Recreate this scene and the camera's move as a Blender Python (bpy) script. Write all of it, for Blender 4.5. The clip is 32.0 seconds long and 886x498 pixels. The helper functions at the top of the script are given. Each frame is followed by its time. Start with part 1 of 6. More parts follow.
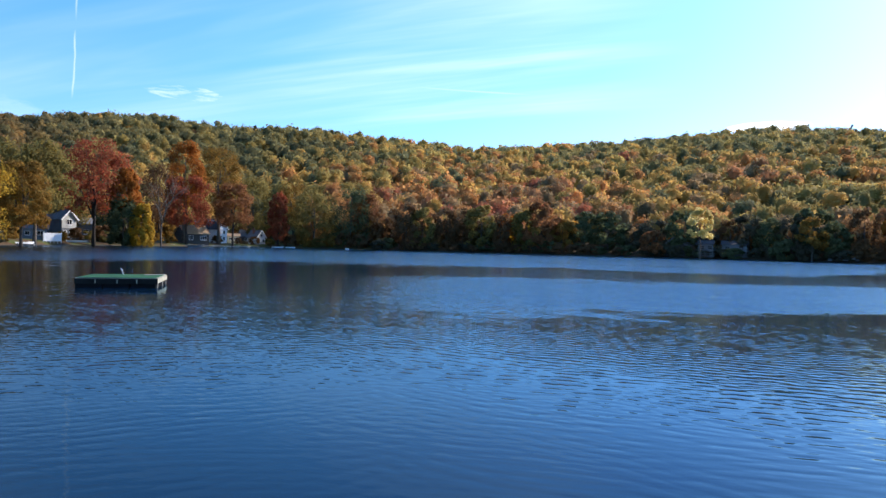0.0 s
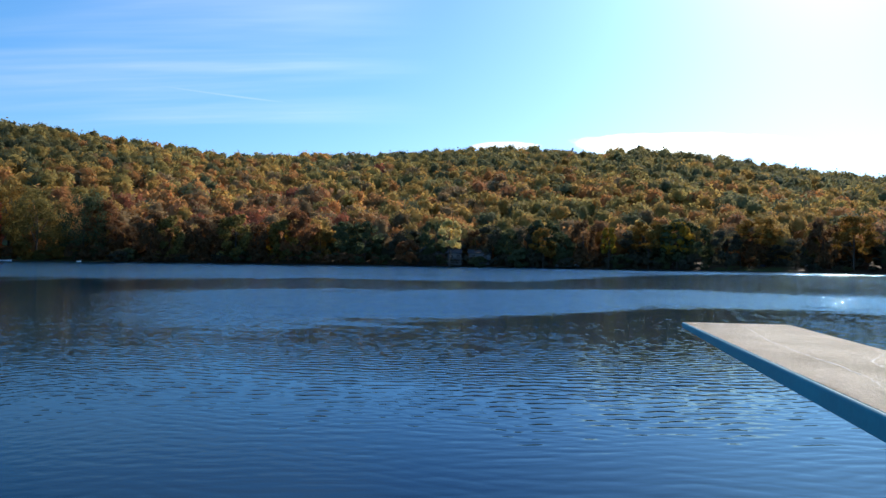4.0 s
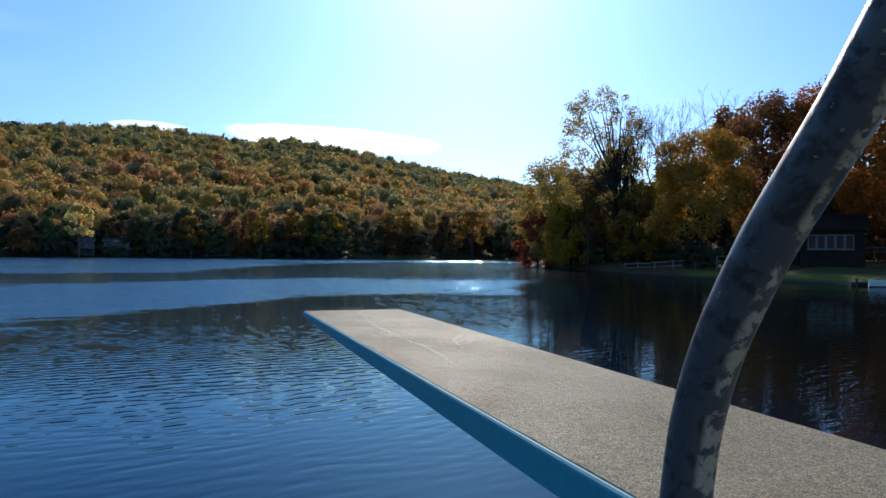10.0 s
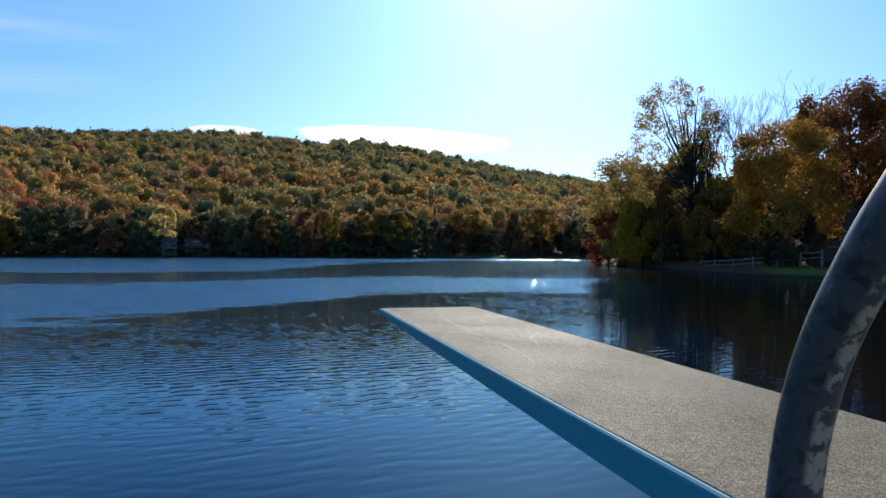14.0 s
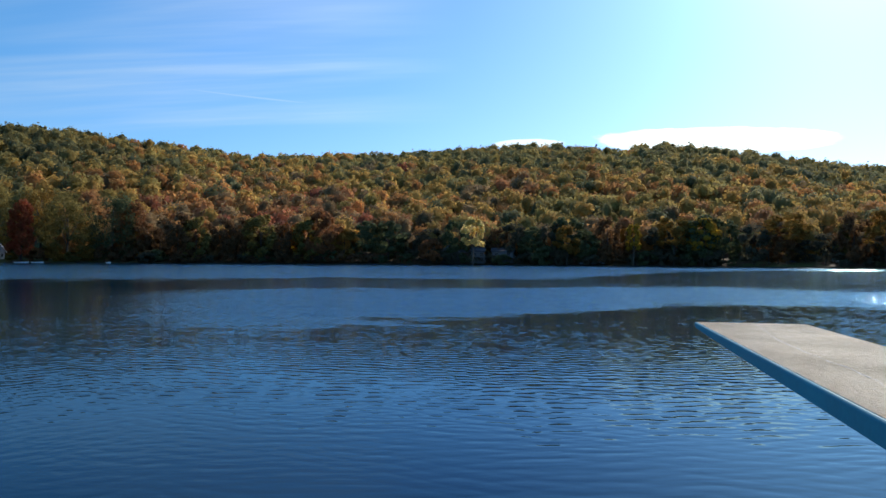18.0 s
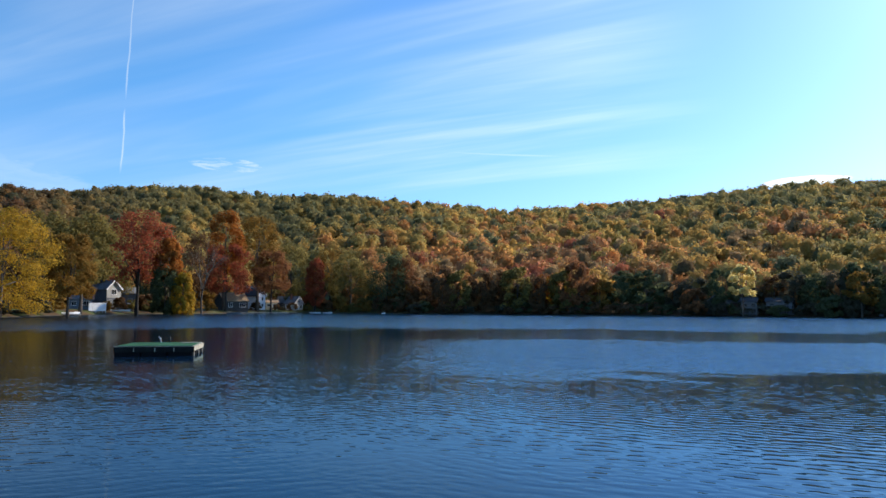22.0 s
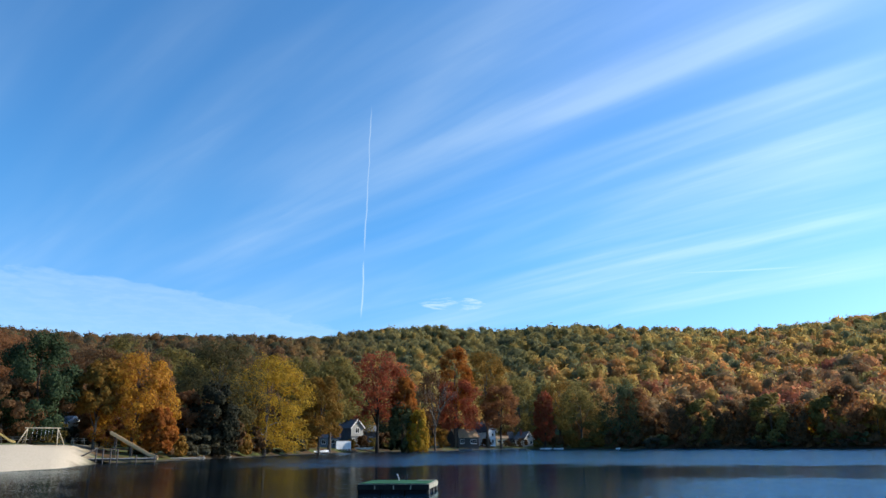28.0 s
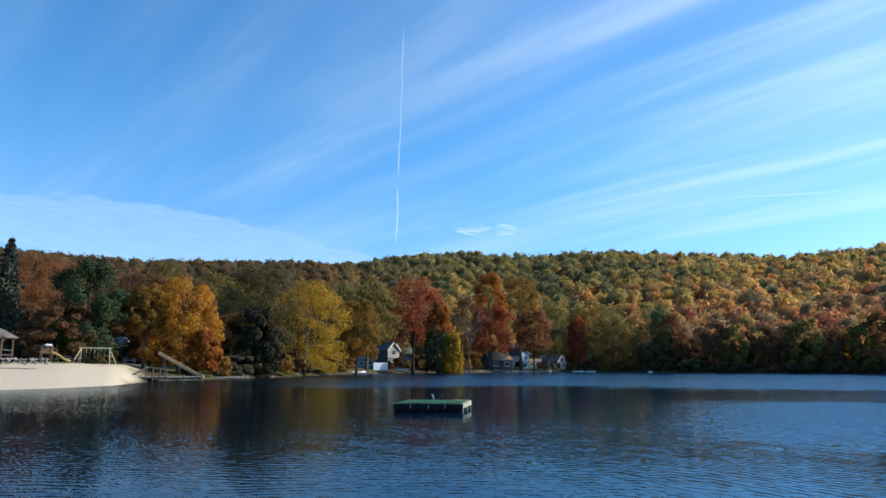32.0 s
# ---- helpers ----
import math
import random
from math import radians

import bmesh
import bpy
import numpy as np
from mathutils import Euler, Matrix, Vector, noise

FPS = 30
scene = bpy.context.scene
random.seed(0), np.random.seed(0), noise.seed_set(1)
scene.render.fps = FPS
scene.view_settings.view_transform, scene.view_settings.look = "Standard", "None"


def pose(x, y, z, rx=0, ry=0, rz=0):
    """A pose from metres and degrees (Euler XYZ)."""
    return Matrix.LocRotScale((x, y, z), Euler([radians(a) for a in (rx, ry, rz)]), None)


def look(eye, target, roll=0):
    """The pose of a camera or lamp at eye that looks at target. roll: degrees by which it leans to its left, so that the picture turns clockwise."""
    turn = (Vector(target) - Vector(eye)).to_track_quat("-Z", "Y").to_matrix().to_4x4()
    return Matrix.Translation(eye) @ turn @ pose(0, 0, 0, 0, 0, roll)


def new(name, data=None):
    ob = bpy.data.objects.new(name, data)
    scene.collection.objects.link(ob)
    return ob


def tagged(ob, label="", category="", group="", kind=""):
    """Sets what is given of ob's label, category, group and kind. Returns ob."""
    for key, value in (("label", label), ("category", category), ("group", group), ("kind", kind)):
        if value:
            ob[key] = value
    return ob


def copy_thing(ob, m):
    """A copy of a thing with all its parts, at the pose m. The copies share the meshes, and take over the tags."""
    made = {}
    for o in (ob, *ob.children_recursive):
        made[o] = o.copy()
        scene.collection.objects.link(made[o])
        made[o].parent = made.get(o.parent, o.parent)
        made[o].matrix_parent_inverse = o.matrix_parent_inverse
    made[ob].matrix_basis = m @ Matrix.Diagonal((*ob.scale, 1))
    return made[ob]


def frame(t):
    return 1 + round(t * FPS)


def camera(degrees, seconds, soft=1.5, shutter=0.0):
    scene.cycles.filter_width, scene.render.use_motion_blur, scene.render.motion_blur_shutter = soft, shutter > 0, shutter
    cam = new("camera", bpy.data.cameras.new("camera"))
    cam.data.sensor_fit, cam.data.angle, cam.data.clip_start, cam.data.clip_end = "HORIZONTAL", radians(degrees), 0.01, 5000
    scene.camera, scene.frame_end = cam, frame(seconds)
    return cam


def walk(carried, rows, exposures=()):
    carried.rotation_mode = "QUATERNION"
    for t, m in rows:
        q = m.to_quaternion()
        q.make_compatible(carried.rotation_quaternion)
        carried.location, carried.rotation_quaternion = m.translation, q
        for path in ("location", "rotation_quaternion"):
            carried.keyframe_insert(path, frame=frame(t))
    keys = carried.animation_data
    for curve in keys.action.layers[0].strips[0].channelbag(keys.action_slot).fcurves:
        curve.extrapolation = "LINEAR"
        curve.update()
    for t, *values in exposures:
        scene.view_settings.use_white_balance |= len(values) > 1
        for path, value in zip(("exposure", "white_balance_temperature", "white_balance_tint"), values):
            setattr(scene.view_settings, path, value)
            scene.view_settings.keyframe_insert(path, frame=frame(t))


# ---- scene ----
# ---- camera and walk ----
cam = camera(65.92, 32.0)

# seconds, x, y, z, heading to the left of +y, tilt up, roll
PATH = [
    (0, -0.188, -0.050, 1.895, 20.54, -0.19, 1.42),
    (0.5, -0.176, -0.045, 1.895, 17.20, 0.52, 2.04),
    (1, -0.162, -0.038, 1.895, 14.51, 0.82, 1.21),
    (1.5, -0.146, -0.036, 1.895, 10.61, 1.09, 1.26),
    (2, -0.131, -0.033, 1.895, 7.82, 1.49, 2.00),
    (2.5, -0.122, -0.033, 1.895, 5.97, 1.14, 1.57),
    (3, -0.106, -0.034, 1.895, 3.80, 1.38, 1.70),
    (3.5, -0.092, -0.035, 1.895, 1.77, 1.21, 0.88),
    (5.5, -0.101, -0.051, 1.894, -1.80, 0.89, 2.15),
    (6, -0.111, -0.064, 1.895, -2.07, 1.01, 2.36),
    (6.5, -0.097, -0.047, 1.896, -3.04, 1.47, 2.56),
    (7, -0.074, -0.042, 1.897, -6.60, 1.96, 2.67),
    (7.5, -0.035, -0.039, 1.902, -11.18, 2.27, 2.43),
    (8, 0.001, -0.015, 1.905, -15.12, 1.84, 1.92),
    (8.5, 0.035, 0.007, 1.905, -19.21, 1.44, 1.73),
    (9, 0.055, 0.019, 1.906, -22.88, 1.17, 1.11),
    (9.5, 0.062, 0.009, 1.904, -26.05, 0.81, 0.93),
    (10, 0.077, 0.033, 1.899, -28.03, 0.46, 0.53),
    (10.5, 0.079, 0.032, 1.897, -30.11, 0.57, 0.46),
    (11, 0.069, 0.040, 1.896, -27.92, 0.59, 0.66),
    (11.5, 0.055, 0.032, 1.897, -26.53, 0.51, 0.62),
    (12, 0.046, 0.031, 1.894, -26.27, 0.33, 0.88),
    (12.5, 0.049, 0.035, 1.897, -26.28, 0.51, 0.70),
    (13, 0.051, 0.037, 1.896, -25.64, 0.51, 0.50),
    (13.5, 0.051, 0.035, 1.896, -24.17, 0.40, 0.39),
    (15.5, 0.029, 0.009, 1.902, -15.33, 0.43, -0.27),
    (16, 0.031, 0.002, 1.905, -12.44, 0.67, -0.20),
    (16.5, 0.022, -0.000, 1.904, -8.20, 0.76, 0.06),
    (17, 0.017, -0.003, 1.904, -4.68, 0.81, 0.18),
    (17.5, 0.007, -0.003, 1.902, -1.60, 0.76, 0.51),
    (18, -0.009, 0.002, 1.906, 2.49, 0.88, 0.32),
    (18.5, -0.025, 0.012, 1.905, 6.60, 0.97, 0.65),
    (19, -0.033, 0.014, 1.900, 9.12, 0.54, 0.54),
    (19.5, -0.042, 0.017, 1.898, 11.71, 0.65, 0.24),
    (20, -0.035, 0.011, 1.899, 15.10, 0.70, 0.30),
    (20.5, -0.030, 0.005, 1.898, 17.68, 1.33, 0.11),
    (21, -0.031, 0.005, 1.898, 18.99, 2.63, 0.20),
    (21.5, -0.037, 0.009, 1.901, 20.38, 3.89, 0.43),
    (22, -0.037, 0.008, 1.902, 23.64, 5.02, 0.36),
    (22.5, -0.035, 0.004, 1.902, 24.91, 5.18, 0.06),
    (23, -0.033, 0.003, 1.902, 26.63, 5.68, 0.01),
    (23.5, -0.030, 0.004, 1.901, 27.27, 5.56, -0.31),
    (24, -0.025, 0.003, 1.900, 28.06, 5.65, -0.85),
    (24.5, -0.019, 0.000, 1.899, 28.77, 5.60, -1.33),
    (25, -0.013, -0.002, 1.899, 29.83, 5.68, -1.53),
    (25.5, -0.007, -0.004, 1.899, 33.03, 5.38, -1.35),
    (26, -0.002, -0.007, 1.899, 36.53, 6.65, -0.73),
    (26.5, 0.005, -0.001, 1.901, 38.95, 9.33, -0.56),
    (28.5, 0.015, -0.002, 1.902, 42.88, 17.62, -0.05),
    (29, 0.018, 0.000, 1.902, 43.25, 19.42, 0.13),
    (29.5, 0.022, 0.013, 1.899, 43.75, 20.87, 0.34),
    (30, 0.023, 0.021, 1.901, 43.52, 16.55, 0.17),
    (30.5, 0.022, 0.025, 1.901, 43.64, 13.42, -0.08),
    (31, 0.021, 0.028, 1.899, 43.75, 12.36, -0.03),
    (31.5, 0.021, 0.033, 1.899, 44.69, 11.07, 0.09),
    (32, 0.023, 0.037, 1.898, 45.24, 9.76, 0.15),
]


def facing(x, y, z, yaw, pitch, roll):
    a, p = radians(yaw), radians(pitch)
    way = (-math.sin(a) * math.cos(p), math.cos(a) * math.cos(p), math.sin(p))
    return look((x, y, z), (x + way[0], y + way[1], z + way[2]), roll)


walk(cam, [(t, facing(*row)) for t, *row in PATH],
     exposures=[(0, 0.85, 6500, 17), (2.0, 0.74, 6500, 15), (4.0, 0.24, 6500, 12), (6.0, 0.06, 6500, 10), (8.0, 0.0, 6500, 10), (14.0, 0.0, 6500, 10), (17.0, 0.0, 6500, 10),
                (19.0, 0.2, 6600, 12), (21.0, 0.5, 6800, 15), (24.0, 0.5, 6700, 12), (28.0, 0.52, 6500, 10), (32.0, 0.54, 6500, 10)])

# ---- sky and sun ----
SKY_TINT = (0.57, 1.20, 1.60)         # the clear deep blue of a dry autumn day
SUN_AZ, SUN_EL = -30.0, 28.0      # degrees to the left of +y, degrees up


def heading(az, el=0.0):
    a, e = radians(az), radians(el)
    return Vector((-math.sin(a) * math.cos(e), math.cos(a) * math.cos(e), math.sin(e)))


def at(az, d, z=0.0):
    a = radians(az)
    return Vector((-d * math.sin(a), d * math.cos(a), z))


class Nodes:
    """Short hand for building node trees."""

    def __init__(self, tree):
        self.t = tree
        tree.nodes.clear()

    def put(self, kind, ins=None, **props):
        n = self.t.nodes.new(kind)
        for k, v in props.items():
            setattr(n, k, v)
        for k, v in (ins or {}).items():
            if isinstance(v, bpy.types.NodeSocket):
                self.t.links.new(v, n.inputs[k])
            else:
                n.inputs[k].default_value = v
        return n

    def math(self, op, a, b=0.0, c=0.0, clamp=False):
        n = self.put("ShaderNodeMath", {0: a, 1: b, 2: c}, operation=op, use_clamp=clamp)
        return n.outputs[0]

    def ramp(self, value, lo, hi, to0=0.0, to1=1.0, smooth=True):
        n = self.put("ShaderNodeMapRange", {0: value, 1: lo, 2: hi, 3: to0, 4: to1},
                     interpolation_type="SMOOTHSTEP" if smooth else "LINEAR")
        return n.outputs[0]

    def mix(self, fac, a, b, blend="MIX"):
        n = self.put("ShaderNodeMix", data_type="RGBA", blend_type=blend)
        for i, v in ((0, fac), (6, a), (7, b)):
            if isinstance(v, bpy.types.NodeSocket):
                self.t.links.new(v, n.inputs[i])
            else:
                n.inputs[i].default_value = v if i == 0 else (*v, 1.0)[:4]
        return n.outputs[2]

    def noise(self, vec, scale, detail=3.0, rough=0.5, distort=0.0):
        n = self.put("ShaderNodeTexNoise", {"Vector": vec, "Scale": scale, "Detail": detail, "Roughness": rough, "Distortion": distort})
        return n.outputs[0]


world = bpy.data.worlds.new("sky")
scene.world = world
world.use_nodes = True
N = Nodes(world.node_tree)
sky = N.put("ShaderNodeTexSky", sky_type="NISHITA", sun_disc=False, sun_elevation=radians(SUN_EL),
            sun_rotation=radians(-SUN_AZ), altitude=200.0, air_density=1.0, dust_density=0.6, ozone_density=2.5)
tc = N.put("ShaderNodeTexCoord").outputs["Generated"]
sep = N.put("ShaderNodeSeparateXYZ", {0: tc})
dx, dy, dz = sep.outputs[0], sep.outputs[1], sep.outputs[2]
azim = N.math("MULTIPLY", N.math("ARCTAN2", N.math("MULTIPLY", dx, -1.0), dy), 180 / math.pi)
elev = N.math("MULTIPLY", N.math("ARCSINE", dz), 180 / math.pi)
# the glow round the sun
cosine = N.put("ShaderNodeVectorMath", {0: tc, 1: heading(SUN_AZ, SUN_EL)}, operation="DOT_PRODUCT").outputs["Value"]
cosine = N.math("MAXIMUM", cosine, 0.0)
glow = N.math("ADD", N.math("ADD", N.math("MULTIPLY", N.math("POWER", cosine, 4.0), 0.85), N.math("MULTIPLY", N.math("POWER", cosine, 24.0), 0.35)), N.math("MULTIPLY", N.math("POWER", cosine, 120.0), 2.4))
tint = N.mix(N.ramp(cosine, 0.45, 0.95), SKY_TINT, (0.63, 1.07, 1.62))
tint = N.mix(N.ramp(elev, 20.0, 4.0, 0.0, 0.7), tint, (0.80, 1.08, 1.48))
clear = N.mix(1.0, sky.outputs[0], tint, "MULTIPLY")
air = N.mix(1.0, clear, N.put("ShaderNodeVectorMath", {0: (0.88, 1.02, 1.17), "Scale": glow}, operation="SCALE").outputs[0], "ADD")
# high thin streaks of ice cloud, on a flat layer overhead
inv = N.math("DIVIDE", 1.0, N.math("ADD", N.math("MAXIMUM", dz, 0.0), 0.1))
layer = N.put("ShaderNodeCombineXYZ", {0: N.math("MULTIPLY", dx, inv), 1: N.math("MULTIPLY", dy, inv), 2: 0.0}).outputs[0]
lay1 = N.put("ShaderNodeMapping", {"Vector": layer, "Rotation": (0, 0, radians(0)), "Scale": (0.22, 1.5, 1.0)}).outputs[0]
lay2 = N.put("ShaderNodeMapping", {"Vector": layer, "Rotation": (0, 0, radians(8)), "Scale": (0.7, 6.0, 1.0)}).outputs[0]
wisp = N.math("MULTIPLY", N.ramp(N.noise(lay1, 1.0, 4.0, 0.55, 0.4), 0.38, 0.76), N.ramp(N.noise(lay2, 1.0, 4.0, 0.6, 0.3), 0.25, 0.75, 0.35, 1.0))
wisp = N.math("MULTIPLY", N.math("MULTIPLY", wisp, N.ramp(azim, 0.0, 14.0)), N.math("MULTIPLY", N.ramp(elev, 30.0, 42.0, 0.50, 0.12), N.ramp(azim, 25.0, 52.0, 1.2, 0.6)))


def band(value, mid, half, soft):
    return N.math("MULTIPLY", N.ramp(value, mid - half - soft, mid - half + soft), N.ramp(value, mid + half - soft, mid + half + soft, 1.0, 0.0))


def oval(az, el, raz, rel, tilt, rag):
    """A soft-edged cloud in heading and height."""
    u = N.math("SUBTRACT", azim, az)
    v = N.math("SUBTRACT", N.math("SUBTRACT", elev, el), N.math("MULTIPLY", u, tilt))
    q = N.math("ADD", N.math("POWER", N.math("ABSOLUTE", N.math("DIVIDE", u, raz)), 2.0), N.math("POWER", N.math("ABSOLUTE", N.math("DIVIDE", v, rel)), 2.0))
    wob = N.noise(N.put("ShaderNodeCombineXYZ", {0: N.math("MULTIPLY", azim, 0.35), 1: elev, 2: az}).outputs[0], 1.2, 4.0, 0.6)
    q = N.math("ADD", q, N.math("MULTIPLY", N.math("SUBTRACT", wob, 0.5), rag))
    return N.ramp(q, 0.75, 1.05, 1.0, 0.0)


wob = N.math("MULTIPLY", N.math("SUBTRACT", N.noise(tc, 25.0, 2.0), 0.5), 0.28)
trail_az = N.math("ADD", azim, wob)
trail = N.math("MULTIPLY", band(N.math("SUBTRACT", trail_az, N.math("MULTIPLY", elev, -0.025)), 49.5, 0.05, 0.06),
               N.math("ADD", N.math("MULTIPLY", band(elev, 12.6, 2.1, 0.6), 0.45), N.math("MULTIPLY", band(elev, 21.6, 5.6, 1.2), 0.36)))
trail = N.math("ADD", trail, N.math("MULTIPLY", N.math("MULTIPLY", band(N.math("SUBTRACT", elev, N.math("MULTIPLY", azim, 0.048)), 11.97, 0.07, 0.08), band(azim, 19.0, 5.0, 3.0)), 0.25))
shred = N.noise(N.put("ShaderNodeCombineXYZ", {0: N.math("MULTIPLY", azim, 0.5), 1: N.math("MULTIPLY", elev, 2.6), 2: 0.0}).outputs[0], 1.0, 5.0, 0.65, 0.5)
shred = N.ramp(shred, 0.36, 0.68)
puff = N.math("MULTIPLY", N.math("MULTIPLY", oval(41.5, 11.35, 3.0, 0.55, 0.02, 2.0), shred), 0.4)
bank = oval(-19.0, 9.35, 9.2, 1.05, 0.05, 0.7)
bank2 = N.math("MULTIPLY", oval(-4.6, 9.6, 3.0, 0.4, 0.0, 0.9), 0.8)
west = N.math("MULTIPLY", N.math("MULTIPLY", oval(66.0, 9.2, 17.0, 3.0, 0.1, 0.9), N.math("ADD", 0.7, N.math("MULTIPLY", shred, 0.3))), 0.19)
veil = wisp
for c in (trail, puff, bank, bank2, west):
    veil = N.math("MAXIMUM", veil, c)
lit = N.math("ADD", 8.0, N.math("MULTIPLY", N.math("POWER", cosine, 6.0), 12.0))
cloud = N.put("ShaderNodeVectorMath", {0: (0.86, 1.0, 1.05), "Scale": lit}, operation="SCALE").outputs[0]
above = N.ramp(dz, -0.01, 0.02)
air = N.mix(N.math("MULTIPLY", veil, above), air, cloud)
bg = N.put("ShaderNodeBackground", {"Color": air, "Strength": 0.1})
N.put("ShaderNodeOutputWorld", {"Surface": bg.outputs[0]})

sun = new("sun", bpy.data.lights.new("sun", "SUN"))
sun.data.energy, sun.data.angle, sun.data.color = 4.1, radians(0.55), (1.0, 0.93, 0.82)
sun.matrix_world = look(heading(SUN_AZ, SUN_EL) * 100, (0, 0, 0))

# ---- materials ----
def material(name):
    m = bpy.data.materials.new(name)
    m.use_nodes = True
    return m, Nodes(m.node_tree)


def surface(name, color, rough=0.7, metal=0.0, vary=0.25, scale=3.0, fine=40.0, bump=0.003, per_object=0.0, spec=0.4):
    """A plain surface with stains at one scale and grain at another."""
    m, n = material(name)
    p = n.put("ShaderNodeTexCoord").outputs["Object"]
    big, small = n.noise(p, scale, 4.0, 0.6), n.noise(p, fine, 3.0, 0.6)
    val = n.math("ADD", n.ramp(big, 0.3, 0.7, 1.0 - vary, 1.0 + vary), n.ramp(small, 0.3, 0.7, -vary * 0.4, vary * 0.4))
    if per_object:
        rnd = n.put("ShaderNodeObjectInfo").outputs["Random"]
        val = n.math("MULTIPLY", val, n.ramp(rnd, 0, 1, 1 - per_object, 1 + per_object, smooth=False))
    col = n.put("ShaderNodeVectorMath", {0: color, "Scale": val}, operation="SCALE").outputs[0]
    b = n.put("ShaderNodeBump", {"Height": small, "Distance": bump, "Strength": 0.7})
    s = n.put("ShaderNodeBsdfPrincipled", {"Base Color": col, "Roughness": n.ramp(big, 0.2, 0.8, max(rough - 0.1, 0.05), min(rough + 0.1, 1.0)),
                                          "Metallic": metal, "Specular IOR Level": spec, "Normal": b.outputs[0]})
    n.put("ShaderNodeOutputMaterial", {"Surface": s.outputs[0]})
    return m


def foliage(name, color, second, through_light=0.48, tinted=False):
    """Leaves: two colours of the season, leaf by leaf, that let some light through."""
    m, n = material(name)
    geo = n.put("ShaderNodeNewGeometry")
    rnd = geo.outputs["Random Per Island"]
    pos = geo.outputs["Position"]
    patch = n.noise(pos, 0.35, 2.0)
    if tinted:
        base = n.put("ShaderNodeAttribute", attribute_name="tint").outputs["Color"]
        col = n.mix(n.ramp(rnd, 0.0, 1.0, 0.0, 0.22, False), base, second)
    else:
        col = n.mix(n.ramp(n.math("ADD", n.math("MULTIPLY", rnd, 0.5), n.math("MULTIPLY", patch, 0.8)), 0.35, 0.95), color, second)
    val = n.ramp(n.math("FRACT", n.math("MULTIPLY", rnd, 7.31)), 0, 1, 0.8, 1.2, False)
    col = n.put("ShaderNodeVectorMath", {0: col, "Scale": val}, operation="SCALE").outputs[0]
    d = n.put("ShaderNodeBsdfPrincipled", {"Base Color": col, "Roughness": 0.85, "Specular IOR Level": 0.08 if tinted else 0.12})
    tr = n.put("ShaderNodeBsdfTranslucent", {"Color": n.put("ShaderNodeVectorMath", {0: col, "Scale": 1.15}, operation="SCALE").outputs[0]})
    mx = n.put("ShaderNodeMixShader", {0: through_light, 1: d.outputs[0], 2: tr.outputs[0]})
    n.put("ShaderNodeOutputMaterial", {"Surface": mx.outputs[0]})
    return m


